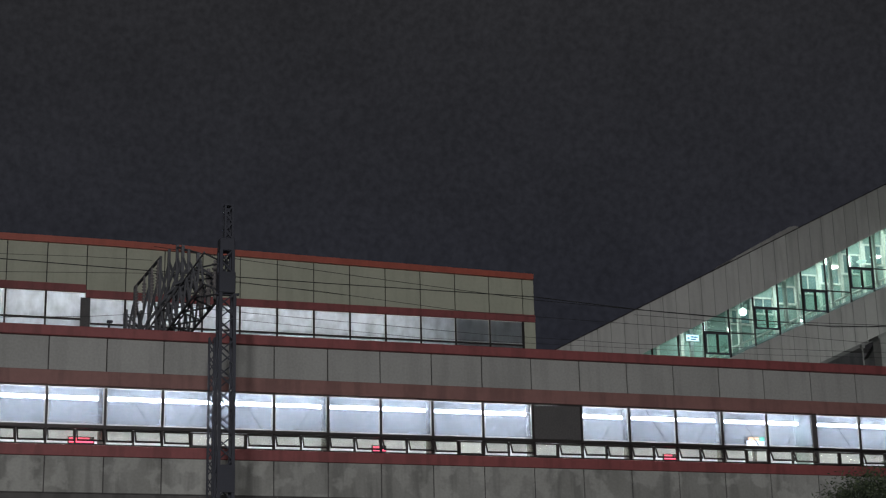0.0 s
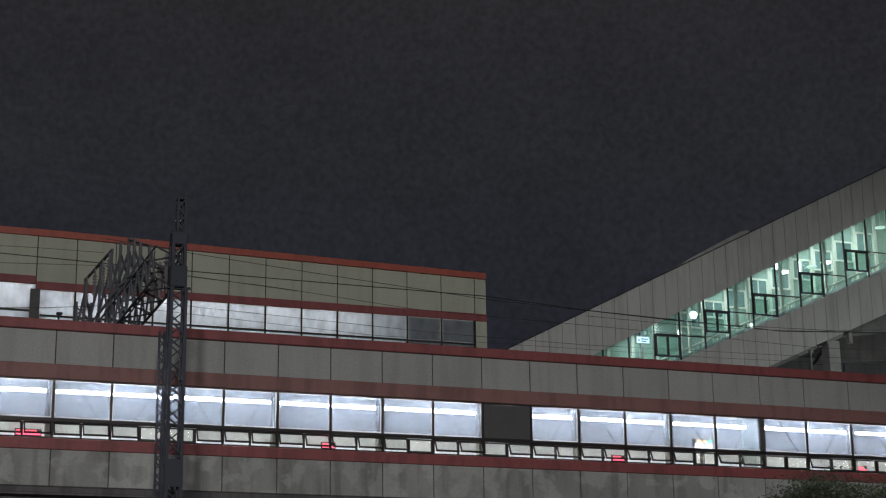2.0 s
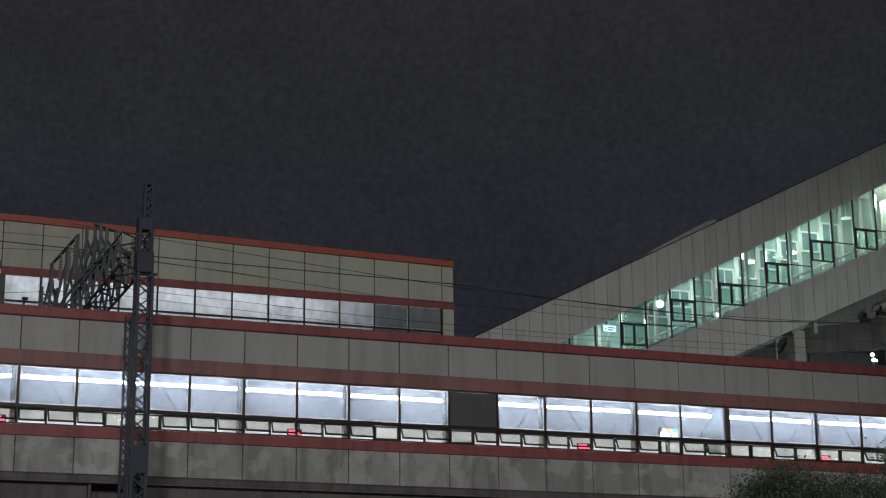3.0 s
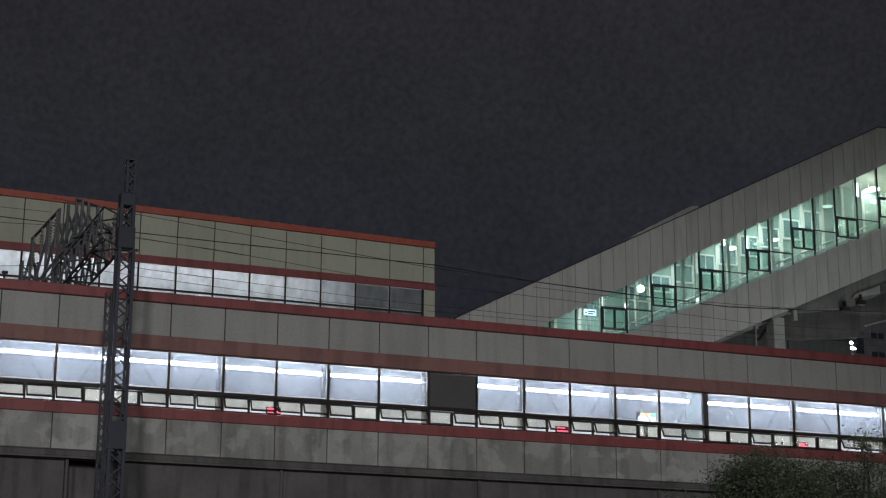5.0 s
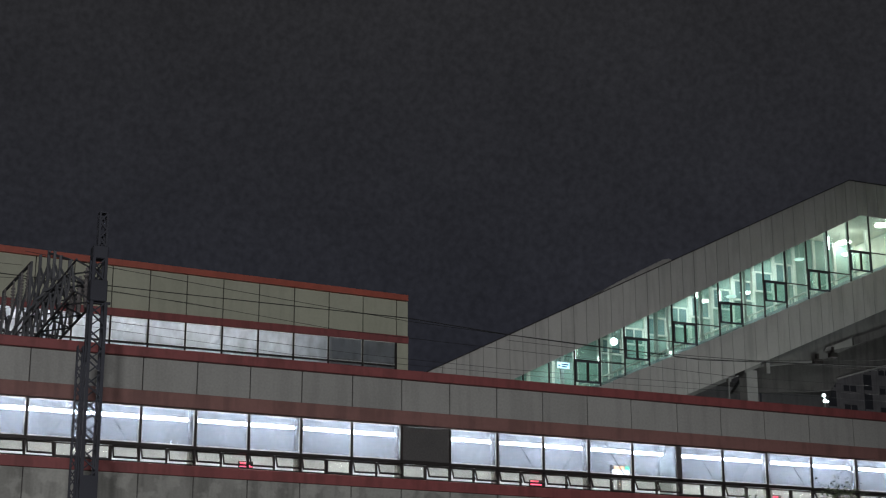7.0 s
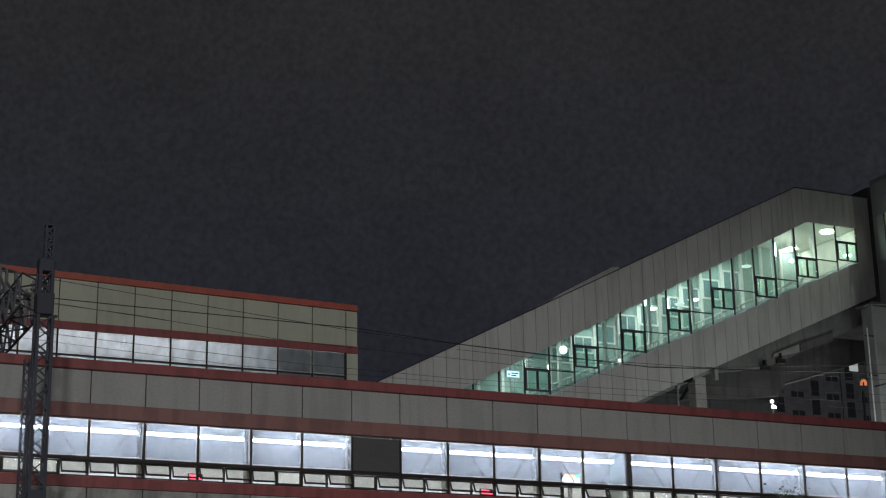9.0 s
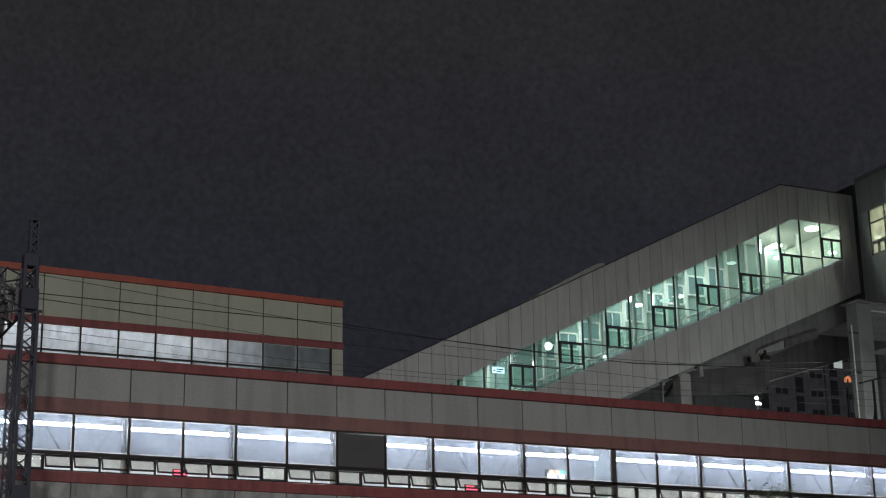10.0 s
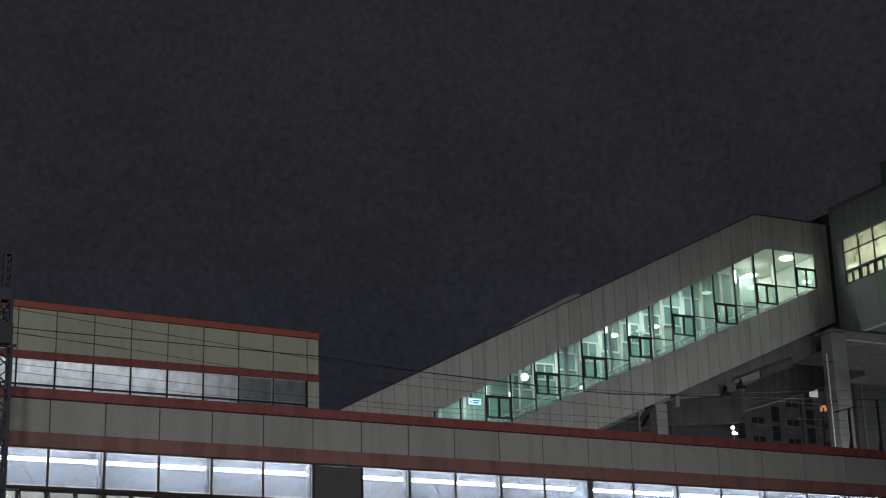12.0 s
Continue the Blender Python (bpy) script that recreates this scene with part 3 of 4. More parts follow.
x = 31.0
while x < 48.6:
    part("stair_tread", box(x, x + 0.36, YB + 0.5, YB + DEPTH - 0.4, foot_line(x) + 0.24, foot_line(x) + 0.42), M["soffit"], stair)
    x += 0.36
for y in (YB + 0.6, YB + 2.35, YB + DEPTH - 0.45):
    bm = bmesh.new()
    add_tube(bm, (31, y, sill_line(31) + 0.35), (49.2, y, sill_line(49.2) + 0.35), 0.035)
    rail = part("handrail", bm, M["white_frame"], stair, "white tubular handrail")
    x = 31.5
    while x < 49:
        bm = bmesh.new()
        add_tube(bm, (x, y, foot_line(x) + 0.3), (x, y, sill_line(x) + 0.35), 0.02)
        part("baluster", bm, M["white_frame"], rail)
        x += BAY

# translucent, so it glows like the bright surfaces further inside
part("inner_sill", strip(posts[3], 51.95, lambda x: sill_line(x) - 0.03, lambda x: sill_line(x) + 0.13, YB + 0.125, YB + 0.14, *BREAKS), M["lit_edge"], stair, "translucent sloping inner sill, glowing like lit surfaces inside")
SASH = {1: 17.27, 3: 18.50, 5: 19.43, 7: 20.60, 9: 21.87, 11: 22.66, 13: 23.89, 15: 24.96}
for i in range(3, len(posts)):
    x, k = posts[i], i - 5
    part("mullion", strip(x - 0.024, x + 0.024, lambda v: sill_line(v) - 0.02, lambda v: head_line(v) + 0.02, YB + 0.0, YB + 0.079, *BREAKS), M["frame"], stair)
    # far side: white posts and rails of the opposite windows
    part("far_post", strip(x - 0.075, x + 0.075, lambda v: foot_line(v) + 0.3, lambda v: head_line(v) + 0.05, YB + DEPTH - 0.12, YB + DEPTH - 0.002, *BREAKS), M["white_frame"], stair, "white post of the opposite windows")
    if k % 2 == 0:
        c = (x + 0.6 - 0.06 * k) * 1.033
        part("inner_post", strip(c - 0.075, c + 0.075, lambda v: foot_line(v) + 0.3, lambda v: head_line(v) + 0.05, YB + 2.0, YB + 2.14, *BREAKS), M["white_frame"], stair, "white painted steel post inside")
    if i == len(posts) - 1:
        continue
    b = posts[i + 1]
    part("pane", strip(x + 0.03, b - 0.03, sill_line, head_line, YB + 0.035, YB + 0.043, *BREAKS), M["glass_green"], stair)
    zt = SASH[k] if k in SASH else SASH.get(k - 1)
    if zt and zt < min(head_line(x), head_line(b)):
        part("transom", box(x + 0.029, b - 0.029, YB + 0.0, YB + 0.03, zt - 0.025, zt + 0.025), M["frame"], stair)
    if k in SASH:
        sash = part("sliding_window", frame_ring(x + 0.03, b - 0.03, zt - 0.98, zt - 0.026, YB - 0.02, YB + 0.033, 0.07), M["steel"], stair, "small dark-framed sliding window")
        part("centre_bar", box((x + b) / 2 - 0.05, (x + b) / 2 + 0.05, YB - 0.025, YB + 0.03, zt - 0.904, zt - 0.102), M["frame"], sash)
        for p, q in ((x + 0.106, (x + b) / 2 - 0.061), ((x + b) / 2 + 0.061, b - 0.106)):
            part("pane", box(p, q, YB + 0.0, YB + 0.008, zt - 0.904, zt - 0.102), M["glass_green"], sash)
    # windows of the opposite wall
    zz = sill_line((x + b) / 2) + 1.2
    if x < 48 and head_line(x) > zz + 0.75:
        top = min(zz + 1.05, head_line(x) - 0.02)
        far = part("far_window", frame_ring(x + 0.09, b - 0.09, zz, top, YB + DEPTH - 0.09, YB + DEPTH - 0.002, 0.085), M["white_frame"], stair, "white-framed window of the opposite wall")
        part("pane", box(x + 0.176, b - 0.176, YB + DEPTH - 0.05, YB + DEPTH - 0.03, zz + 0.086, top - 0.086), M["teal_interior"], far)
        part("centre_bar", box((x + b) / 2 - 0.03, (x + b) / 2 + 0.03, YB + DEPTH - 0.08, YB + DEPTH - 0.051, zz + 0.086, top - 0.086), M["white_frame"], far)


def ceiling_disc(x, y, mat, r=0.30):
    z = head_line(x) + 0.02
    light = thing("ceiling_light", (x, y, z), "round white ceiling light in the stairway", "light")
    tiltm = Matrix.Translation((x, y, z)) @ pose(0, 0, 0, 0, -27 if x < 48.9 else 0, 0)
    bm = bmesh.new()
    bmesh.ops.create_cone(bm, cap_ends=True, segments=20, radius1=r, radius2=r * 1.1, depth=0.05, matrix=Matrix.Translation((0, 0, -0.03)))
    put("diffuser", mesh_of("diffuser", bm, M[mat]), tiltm, light)
    bm = bmesh.new()
    bmesh.ops.create_cone(bm, cap_ends=True, segments=20, radius1=r * 1.12, radius2=r * 1.12, depth=0.03, matrix=Matrix.Translation((0, 0, 0.012)))
    put("base", mesh_of("base", bm, M["white_frame"]), tiltm, light)


for x in (31.5, 34.6, 38.9, 41.6, 44.2, 46.3):
    ceiling_disc(x, YB + 3.4, "cool_lamp")
ceiling_disc(50.95, YB + 0.95, "warm_lamp", 0.30)
ceiling_disc(51.1, YB + 4.1, "warm_lamp", 0.26)


def pendant(x, y, z, mat):
    light = thing("pendant_light", (x, y, z), "flat round white stairway light, hung to fit the camera's view", "light")
    bm = bmesh.new()
    bmesh.ops.create_cone(bm, cap_ends=True, segments=18, radius1=0.22, radius2=0.25, depth=0.05, matrix=Matrix.Translation((x, y, z)))
    part("diffuser", bm, M[mat], light)
    bm = bmesh.new()
    add_tube(bm, (x, y, z + 0.03), (x, y, head_line(x) + 0.06), 0.012)
    part("stem", bm, M["white_frame"], light)


# ceiling lamps, hung on added stems to fit the camera's view
for x, z, mat in ((41.63, 21.34, "pendant_lamp"), (44.0, 22.0, "pendant_lamp"), (43.2, 21.72, "dim_lamp"), (47.24, 24.02, "dim_lamp"), (49.73, 25.11, "pendant_lamp"), (50.1, 24.6, "pendant_lamp")):
    pendant(x, YB + 2.7, z, mat)
for x, z, h in ((33.42, 17.51, 0.5), (34.62, 17.40, 0.3), (39.75, 20.90, 0.3), (40.95, 20.90, 0.55), (47.22, 24.20, 0.6), (48.40, 23.75, 0.5), (38.25, 17.9, 0.4), (45.9, 22.2, 0.3)):
    light = thing("wall_light", (x, YB + 0.3, z), "slim upright white light fixed on a stairway post", "light")
    part("back_plate", box(x - 0.06, x + 0.06, YB + 0.30, YB + 0.36, z - h / 2 - 0.05, z + h / 2 + 0.05), M["white_frame"], light)
    bm = bmesh.new()
    add_tube(bm, (x, YB + 0.265, z - h / 2), (x, YB + 0.265, z + h / 2), 0.035)
    part("tube", bm, M["post_lamp"], light)
    part("bracket", box(x - 0.03, x + 0.03, YB + 0.361, YB + 0.42, foot_line(x) + 0.25, head_line(x) + 0.06), M["white_frame"], light)
# stand-ins for two distant lamps, placed on the landing wall to fit the view
for y, z in ((63.46, 24.6), (63.06, 24.5)):
    light = thing("wall_light", (51.99, y, z), "small white glow on the landing wall, standing in for a distant lamp", "light")
    part("back_plate", box(51.96, 51.995, y - 0.09, y + 0.09, z - 0.09, z + 0.09, 0.01), M["white_frame"], light)
    bm = bmesh.new()
    bmesh.ops.create_uvsphere(bm, u_segments=12, v_segments=8, radius=0.08, matrix=Matrix.Translation((51.93, y, z)))
    part("globe", bm, M["post_lamp"], light)
globe = thing("globe_light", (36.35, YB + 2.0, 18.8), "bright bluish-white globe light hung in the stairway", "light")
bm = bmesh.new()
bmesh.ops.create_uvsphere(bm, u_segments=16, v_segments=10, radius=0.17, matrix=Matrix.Translation((36.35, YB + 2.0, 18.76)))
part("globe", bm, M["globe"], globe)
bm = bmesh.new()
add_tube(bm, (36.35, YB + 2.0, 18.9), (36.35, YB + 2.0, head_line(36.35) + 0.06), 0.015)
part("stem", bm, M["white_frame"], globe)
sign = thing("lightbox_sign", (33.55, YB + 1.6, 17.35), "pale blue-white lit direction sign hung in the stairway", "sign")
part("panel", box(33.25, 33.85, YB + 1.6, YB + 1.66, 17.22, 17.48), M["blue_sign"], sign)
for a, b, z in ((33.30, 33.40, 17.33), (33.46, 33.80, 17.39), (33.46, 33.72, 17.29)):
    part("lettering", box(a, b, YB + 1.59, YB + 1.598, z - 0.03, z + 0.03), M["blue_bar"], sign, "dark blue bar of lettering")
part("casing", frame_ring(33.21, 33.89, 17.18, 17.52, YB + 1.59, YB + 1.67, 0.038), M["white_frame"], sign)
bm = bmesh.new()
for xx in (33.35, 33.75):
    add_bar(bm, (xx, YB + 1.63, 17.52), (xx, YB + 1.63, head_line(xx) + 0.06), 0.02)
part("hanger", bm, M["white_frame"], sign)

for x in (42.9, 36.0):
    col = thing("stair_column", (x, YB + 1.5, 8), "pale grey concrete column under the stairway", "column")
    part("shaft", box(x - 0.3, x + 0.3, YB + 0.9, YB + 1.5, 8.0, foot_line(x) - 0.18, 0.02), M["soffit"], col)
    part("cap", prism([(x - 0.45, foot_line(x - 0.45) - 0.17), (x + 0.45, foot_line(x + 0.45) - 0.17), (x + 0.45, foot_line(x + 0.45) - 0.01), (x - 0.45, foot_line(x - 0.45) - 0.01)], YB + 0.8, YB + 1.59), M["soffit"], col)
# pale lower edge of a dark flank; both outlined to fit the camera's view
rail = thing("flank_edge", (52.5, YB + 5.6, 8), "pale lower edge of the dark flank, as a bar on added thin posts", "rail")
bm = bmesh.new()
add_bar(bm, (50.6, YB + 4.85, 18.78), (54.4, YB + 4.85, 19.93), 0.07)
part("rail", bm, M["soffit"], rail)
part("flank", prism([(44.5, 17.6), (46.82, 17.81), (50.3, 18.2), (50.72, 18.82), (58.6, 21.25), (58.6, 23.6), (45.5, 18.9)], YB + 4.9, YB + 5.3), M["concrete"], rail, "dark sloping flank, outlined to fit the camera's view")
for xx, zz in ((46.2, 17.8), (54.3, 19.9)):
    bm = bmesh.new()
    add_bar(bm, (xx, YB + 5.1, zz), (xx, YB + 5.1, 8.0), 0.05)
    part("post", bm, M["steel"], rail)

# pale casings that imitate the lit patch of the soffit
duct = thing("soffit_lit_strip", (48.5, YB + 1.1, 19.4), "pale grey strip imitating the lit patch of soffit under the stairway", "duct")
part("casing", prism([(47.2, 19.08), (48.8, 19.50), (48.8, 19.87), (47.35, 19.3)], YB + 1.1, YB + 1.195), M["soffit"], duct)
part("casing", prism([(48.9, 19.55), (50.9, 20.25), (50.9, 20.62), (48.9, 19.92)], YB + 1.1, YB + 1.195), M["concrete"], duct, "darker length of the strip")

for x, z, w in ((46.72, 18.52, 0.5), (47.62, 18.92, 0.42)):
    jb = thing("junction_box", (x, YB + 1.0, z), "dark steel junction box fixed to the beam under the stairway", "box", group="junction boxes under the stairway")
    part("case", box(x - w / 2, x + w / 2, YB + 0.95, YB + 1.19, z - 0.1, z + 0.13, 0.02), M["frame"], jb)
    part("bracket", box(x - 0.05, x + 0.05, YB + 1.0, YB + 1.19, z + 0.132, z + 0.4), M["frame"], jb)
pole = thing("signal_post", (41.7, YB + 1.0, 8), "thin pale steel post beside the stairway column", "post")
bm = bmesh.new()
add_tube(bm, (41.7, YB + 1.0, 8), (41.7, YB + 1.0, 17.15), 0.035)
part("post", bm, M["soffit"], pole)
part("head", box(41.62, 41.80, YB + 0.92, YB + 1.08, 17.15, 17.3, 0.015), M["soffit"], pole)

# ---- concourse building ----
XC = 52.9
hall = thing("concourse_building", (58, 54, 8), "grey station concourse building, walls darkened for weak light, with a cream lit window grid", "building")
part("upper_wall", box(XC, XC + 0.25, 36, 62.3, 26.33, 28.04, 0.02), M["shaded_metal_panel"], hall)
part("lower_wall", box(XC, XC + 0.25, 36, 62.3, 21.5, 24.02, 0.02), M["shaded_metal_panel"], hall)
part("corner_wall", box(XC, XC + 0.25, 61.53, 62.3, 24.024, 26.326), M["shaded_metal_panel"], hall)
part("end_wall", box(XC + 0.26, 68, 62.31, 62.49, 21.5, 28.0), M["shaded_metal_panel"], hall)
part("rear_block", box(XC + 0.02, 68, 62.5, 70, 21.5, 28.0), M["concrete"], hall)
part("roof", box(XC + 0.02, 68, 36, 62.3, 28.05, 28.25), M["soffit"], hall)
part("floor", box(XC + 0.255, 68, 36, 62.3, 21.55, 21.9), M["concrete"], hall)
part("edge_beam", box(51.0, 68, 60.7, 61.95, 21.41, 21.49), M["concrete"], hall, "dark beam along the underside")
part("ceiling_panel", box(XC + 0.255, 58.9, 36, 62.3, 26.9, 26.95), M["cream_interior"], hall)
part("inner_wall", box(58.9, 59.1, 36, 62.3, 21.9, 28.0), M["cream_interior"], hall, "cream wall of the hall")
part("inner_end_wall", box(XC + 0.255, 58.9, 61.6, 61.7, 21.9, 26.9), M["cream_interior"], hall)
part("roof_block", box(XC + 0.3, 58, 50, 58.6, 28.26, 29.4, 0.03), M["shaded_metal_panel"], hall, "plant room on the roof")
y = 61.5
while y > 37.5:
    y2 = y - 1.1
    part("mullion", box(XC + 0.02, XC + 0.12, y - 0.03, y + 0.03, 24.03, 26.32), M["frame"], hall)
    part("rail", box(XC + 0.02, XC + 0.12, y2 + 0.031, y - 0.031, 25.63, 25.69), M["frame"], hall)
    part("rail", box(XC + 0.01, XC + 0.13, y2 + 0.031, y - 0.031, 24.60, 24.72), M["frame"], hall)
    for z0, z1 in ((24.725, 25.625), (25.695, 26.32)):
        part("pane", box(XC + 0.06, XC + 0.068, y2 + 0.031, y - 0.031, z0, z1), M["glass_cream"], hall)
    for p, q in ((0.08, 0.52), (0.58, 1.02)):
        bm = bmesh.new()
        for u0, u1, w0, w1 in ((p, p + 0.05, 24.03, 24.598), (q - 0.05, q, 24.03, 24.598), (p + 0.05, q - 0.05, 24.03, 24.08), (p + 0.05, q - 0.05, 24.548, 24.598)):
            add_box(bm, XC + 0.0, XC + 0.07, y - u1, y - u0, w0, w1)
        sash = part("sliding_window", bm, M["frame"], hall, "small dark-framed sliding window")
        part("pane", box(XC + 0.03, XC + 0.038, y - q + 0.05, y - p - 0.05, 24.08, 24.548), M["glass_cream"], sash)
    y = y2
for y in (60.2, 57.5, 54.8, 52, 49):
    light = thing("ceiling_light", (55.8, y, 26.85), "square warm white ceiling light in the concourse", "light")
    part("diffuser", box(55.5, 56.1, y - 0.5, y + 0.5, 26.82, 26.86), M["hall_lamp"], light)
    part("frame", frame_ring(55.45, 56.15, 26.865, 26.898, y - 0.55, y + 0.55, 0.05), M["white_frame"], light)
col = thing("concourse_column", (53.0, 61.6, 8), "wide grey concrete column under the concourse", "column")
part("shaft", box(51.25, 52.12, 61.0, 61.85, 8.0, 21.4, 0.04), M["soffit"], col)
bm = bmesh.new()
add_tube(bm, (50.83, 61.0, 8), (50.83, 61.0, 20.25), 0.032)
part("drain_pipe", bm, M["white_frame"], col, "pale drain pipe beside the column")
for z in (12, 15, 18, 19.9):
    part("pipe_clip", box(50.77, 51.252, 61.05, 61.11, z - 0.03, z + 0.03), M["steel"], col)


def roof_stay(x, z_top, arm):
    """A slim post with a raking brace and a cantilever arm, standing on the platform roof."""
    t = thing("roof_stay", (x, 49.0, 11.76), "slim dark steel post with an arm on the platform roof", "post", group="steel posts on the platform roof")
    bm = bmesh.new()
    add_bar(bm, (x, 49.0, 11.76), (x, 49.0, z_top), 0.07)
    part("post", bm, M["steel"], t)
    bm = bmesh.new()
    add_bar(bm, (x - 0.42, 49.0, 11.76), (x, 49.0, 13.5), 0.045)
    part("brace", bm, M["steel"], t)
    if arm:
        bm = bmesh.new()
        add_bar(bm, (x - 0.68, 49.0, z_top - 0.2), (x + 0.42, 49.0, z_top + 0.1), 0.055)
        part("arm", bm, M["steel"], t)


roof_stay(41.63, 14.53, True)
roof_stay(43.05, 14.95, False)

# ---- overhead line mast and gantry ----
MX, MY = 8.26, 41.0


def lattice_mast(x, y, z0, z1, w, pitch, parent, leg=0.06, web=0.035, mat="steel"):
    h = w / 2
    corners = [(-h, -h), (h, -h), (h, h), (-h, h)]
    for a, b in corners:
        bm = bmesh.new()
        add_bar(bm, (x + a, y + b, z0), (x + a, y + b, z1), leg)
        part("leg", bm, M[mat], parent)
    n = max(1, round((z1 - z0) / pitch))
    for i in range(4):
        (a, b), (c, d) = corners[i], corners[(i + 1) % 4]
        for j in range(n):
            p, q = z0 + (z1 - z0) * j / n, z0 + (z1 - z0) * (j + 1) / n
            bm = bmesh.new()
            if j % 2:
                add_bar(bm, (x + a, y + b, p), (x + c, y + d, q), web)
            else:
                add_bar(bm, (x + c, y + d, p), (x + a, y + b, q), web)
            part("lacing_bar", bm, M[mat], parent)


mast = thing("catenary_mast", (MX, MY, 0), "dark galvanised lattice steel mast carrying the overhead line", "mast")
lattice_mast(MX, MY, 0.0, 12.15, 0.36, 0.30, mast, 0.08)
lattice_mast(MX - 0.02, MY, 12.7, 13.3, 0.31, 0.3, mast, 0.08)
lattice_mast(MX + 0.03, MY, 13.62, 14.5, 0.19, 0.2, mast, 0.05, 0.04)
part("gusset_box", box(MX - 0.23, MX + 0.20, MY - 0.21, MY + 0.21, 12.16, 12.72, 0.02), M["steel"], mast)
part("gusset_box", box(MX - 0.21, MX + 0.18, MY - 0.18, MY + 0.18, 13.28, 13.62, 0.02), M["steel"], mast)
part("gusset_plate", box(MX - 0.22, MX + 0.22, MY - 0.245, MY - 0.225, 7.08, 7.76), M["steel"], mast)
part("cap_plate", box(MX - 0.09, MX + 0.15, MY - 0.12, MY + 0.12, 14.505, 14.54), M["steel"], mast)
part("base_plate", box(MX - 0.5, MX + 0.5, MY - 0.5, MY + 0.5, 0.0, 0.12, 0.02), M["concrete"], mast)
bm = bmesh.new()
add_bar(bm, (MX - 0.27, MY, 12.17), (MX + 0.33, MY, 12.17), 0.06)
part("bracket", bm, M["steel"], mast)

stay = thing("ladder_mast", (7.98, MY + 0.4, 0), "thin dark lattice ladder mast beside the larger mast", "mast")
lattice_mast(7.98, MY + 0.4, 0.0, 11.1, 0.13, 0.22, stay, 0.03, 0.025)

gantry = thing("gantry_beam", (8.1, 48, 12.4), "dark lattice steel gantry over the tracks, with insulators", "gantry")
GX0, GX1 = 7.72, 8.42
for gx in (GX0, GX1):
    for gz in (12.48, 13.30):
        bm = bmesh.new()
        add_bar(bm, (gx, 41.2, gz), (gx, 57.0, gz), 0.05 if gz < 13 else 0.036)
        part("chord", bm, M["gantry_steel"], gantry)
    y, up = 41.3, True
    while y < 56.5:
        bm = bmesh.new()
        add_bar(bm, (gx, y, 12.48 if up else 13.30), (gx, y + 0.5, 13.30 if up else 12.48), 0.05)
        part("lacing_bar", bm, M["gantry_steel"], gantry)
        y += 0.5
        up = not up
for gz in (12.48, 13.30):
    y, up = 41.3, True
    while y < 56.5:
        bm = bmesh.new()
        add_bar(bm, (GX0 if up else GX1, y, gz), (GX1 if up else GX0, y + 0.8, gz), 0.035)
        part("lacing_bar", bm, M["gantry_steel"], gantry)
        y += 0.8
        up = not up
for gx, y, top in ((8.1, 44.2, 14.1), (8.1, 45.6, 14.6), (8.1, 46.6, 15.0), (8.15, 47.85, 15.35), (8.0, 48.4, 15.35), (8.05, 50.3, 15.6), (8.05, 52.4, 15.7), (8.05, 55.6, 16.0)):
    bm = bmesh.new()
    add_bar(bm, (gx, y, 13.3), (gx, y, top), 0.085)
    part("post", bm, M["gantry_steel"], gantry)
    for p, q in (((GX0, y + 0.55, 13.3), (gx, y, top - 0.45)), ((GX1, y - 0.65, 13.3), (gx, y, top - 0.35)), ((GX0, y + 0.3, 13.6), (GX1 - 0.2, y - 0.3, 13.3 + (top - 13.7) * 0.5))):
        bm = bmesh.new()
        add_bar(bm, p, q, 0.055)
        part("brace", bm, M["gantry_steel"], gantry)
bm = bmesh.new()
add_bar(bm, (8.05, 50.2, 15.6), (8.05, 55.7, 15.98), 0.07)
part("cross_arm", bm, M["gantry_steel"], gantry)
bm = bmesh.new()
add_bar(bm, (8.15, 44.2, 14.1), (8.15, 47.9, 15.3), 0.06)
part("cross_arm", bm, M["gantry_steel"], gantry)
for y, z in ((50.4, 15.55), (51.6, 15.62), (53.2, 15.75), (54.9, 15.9)):
    bm = bmesh.new()
    add_tube(bm, (8.0, y, z), (8.0, y, z - 1.15), 0.035)
    for j in range(7):
        add_tube(bm, (8.0, y, z - 0.25 - 0.1 * j), (8.0, y, z - 0.30 - 0.1 * j), 0.085, 0.05, 8)
    part("insulator", bm, M["insulator"], gantry, "ribbed hanging insulator")
for y in (42.2, 43.0, 43.9, 45.0):
    bm = bmesh.new()
    add_tube(bm, (8.35, y, 13.6), (8.35, y, 12.5), 0.045)
    for j in range(6):
        add_tube(bm, (8.35, y, 13.5 - 0.12 * j), (8.35, y, 13.44 - 0.12 * j), 0.10, 0.06, 8)
    part("insulator", bm, M["insulator"], gantry, "ribbed hanging insulator")
lattice_mast(8.05, 55.9, 8.0, 15.2, 0.5, 0.45, gantry, 0.07, 0.045, "gantry_steel")

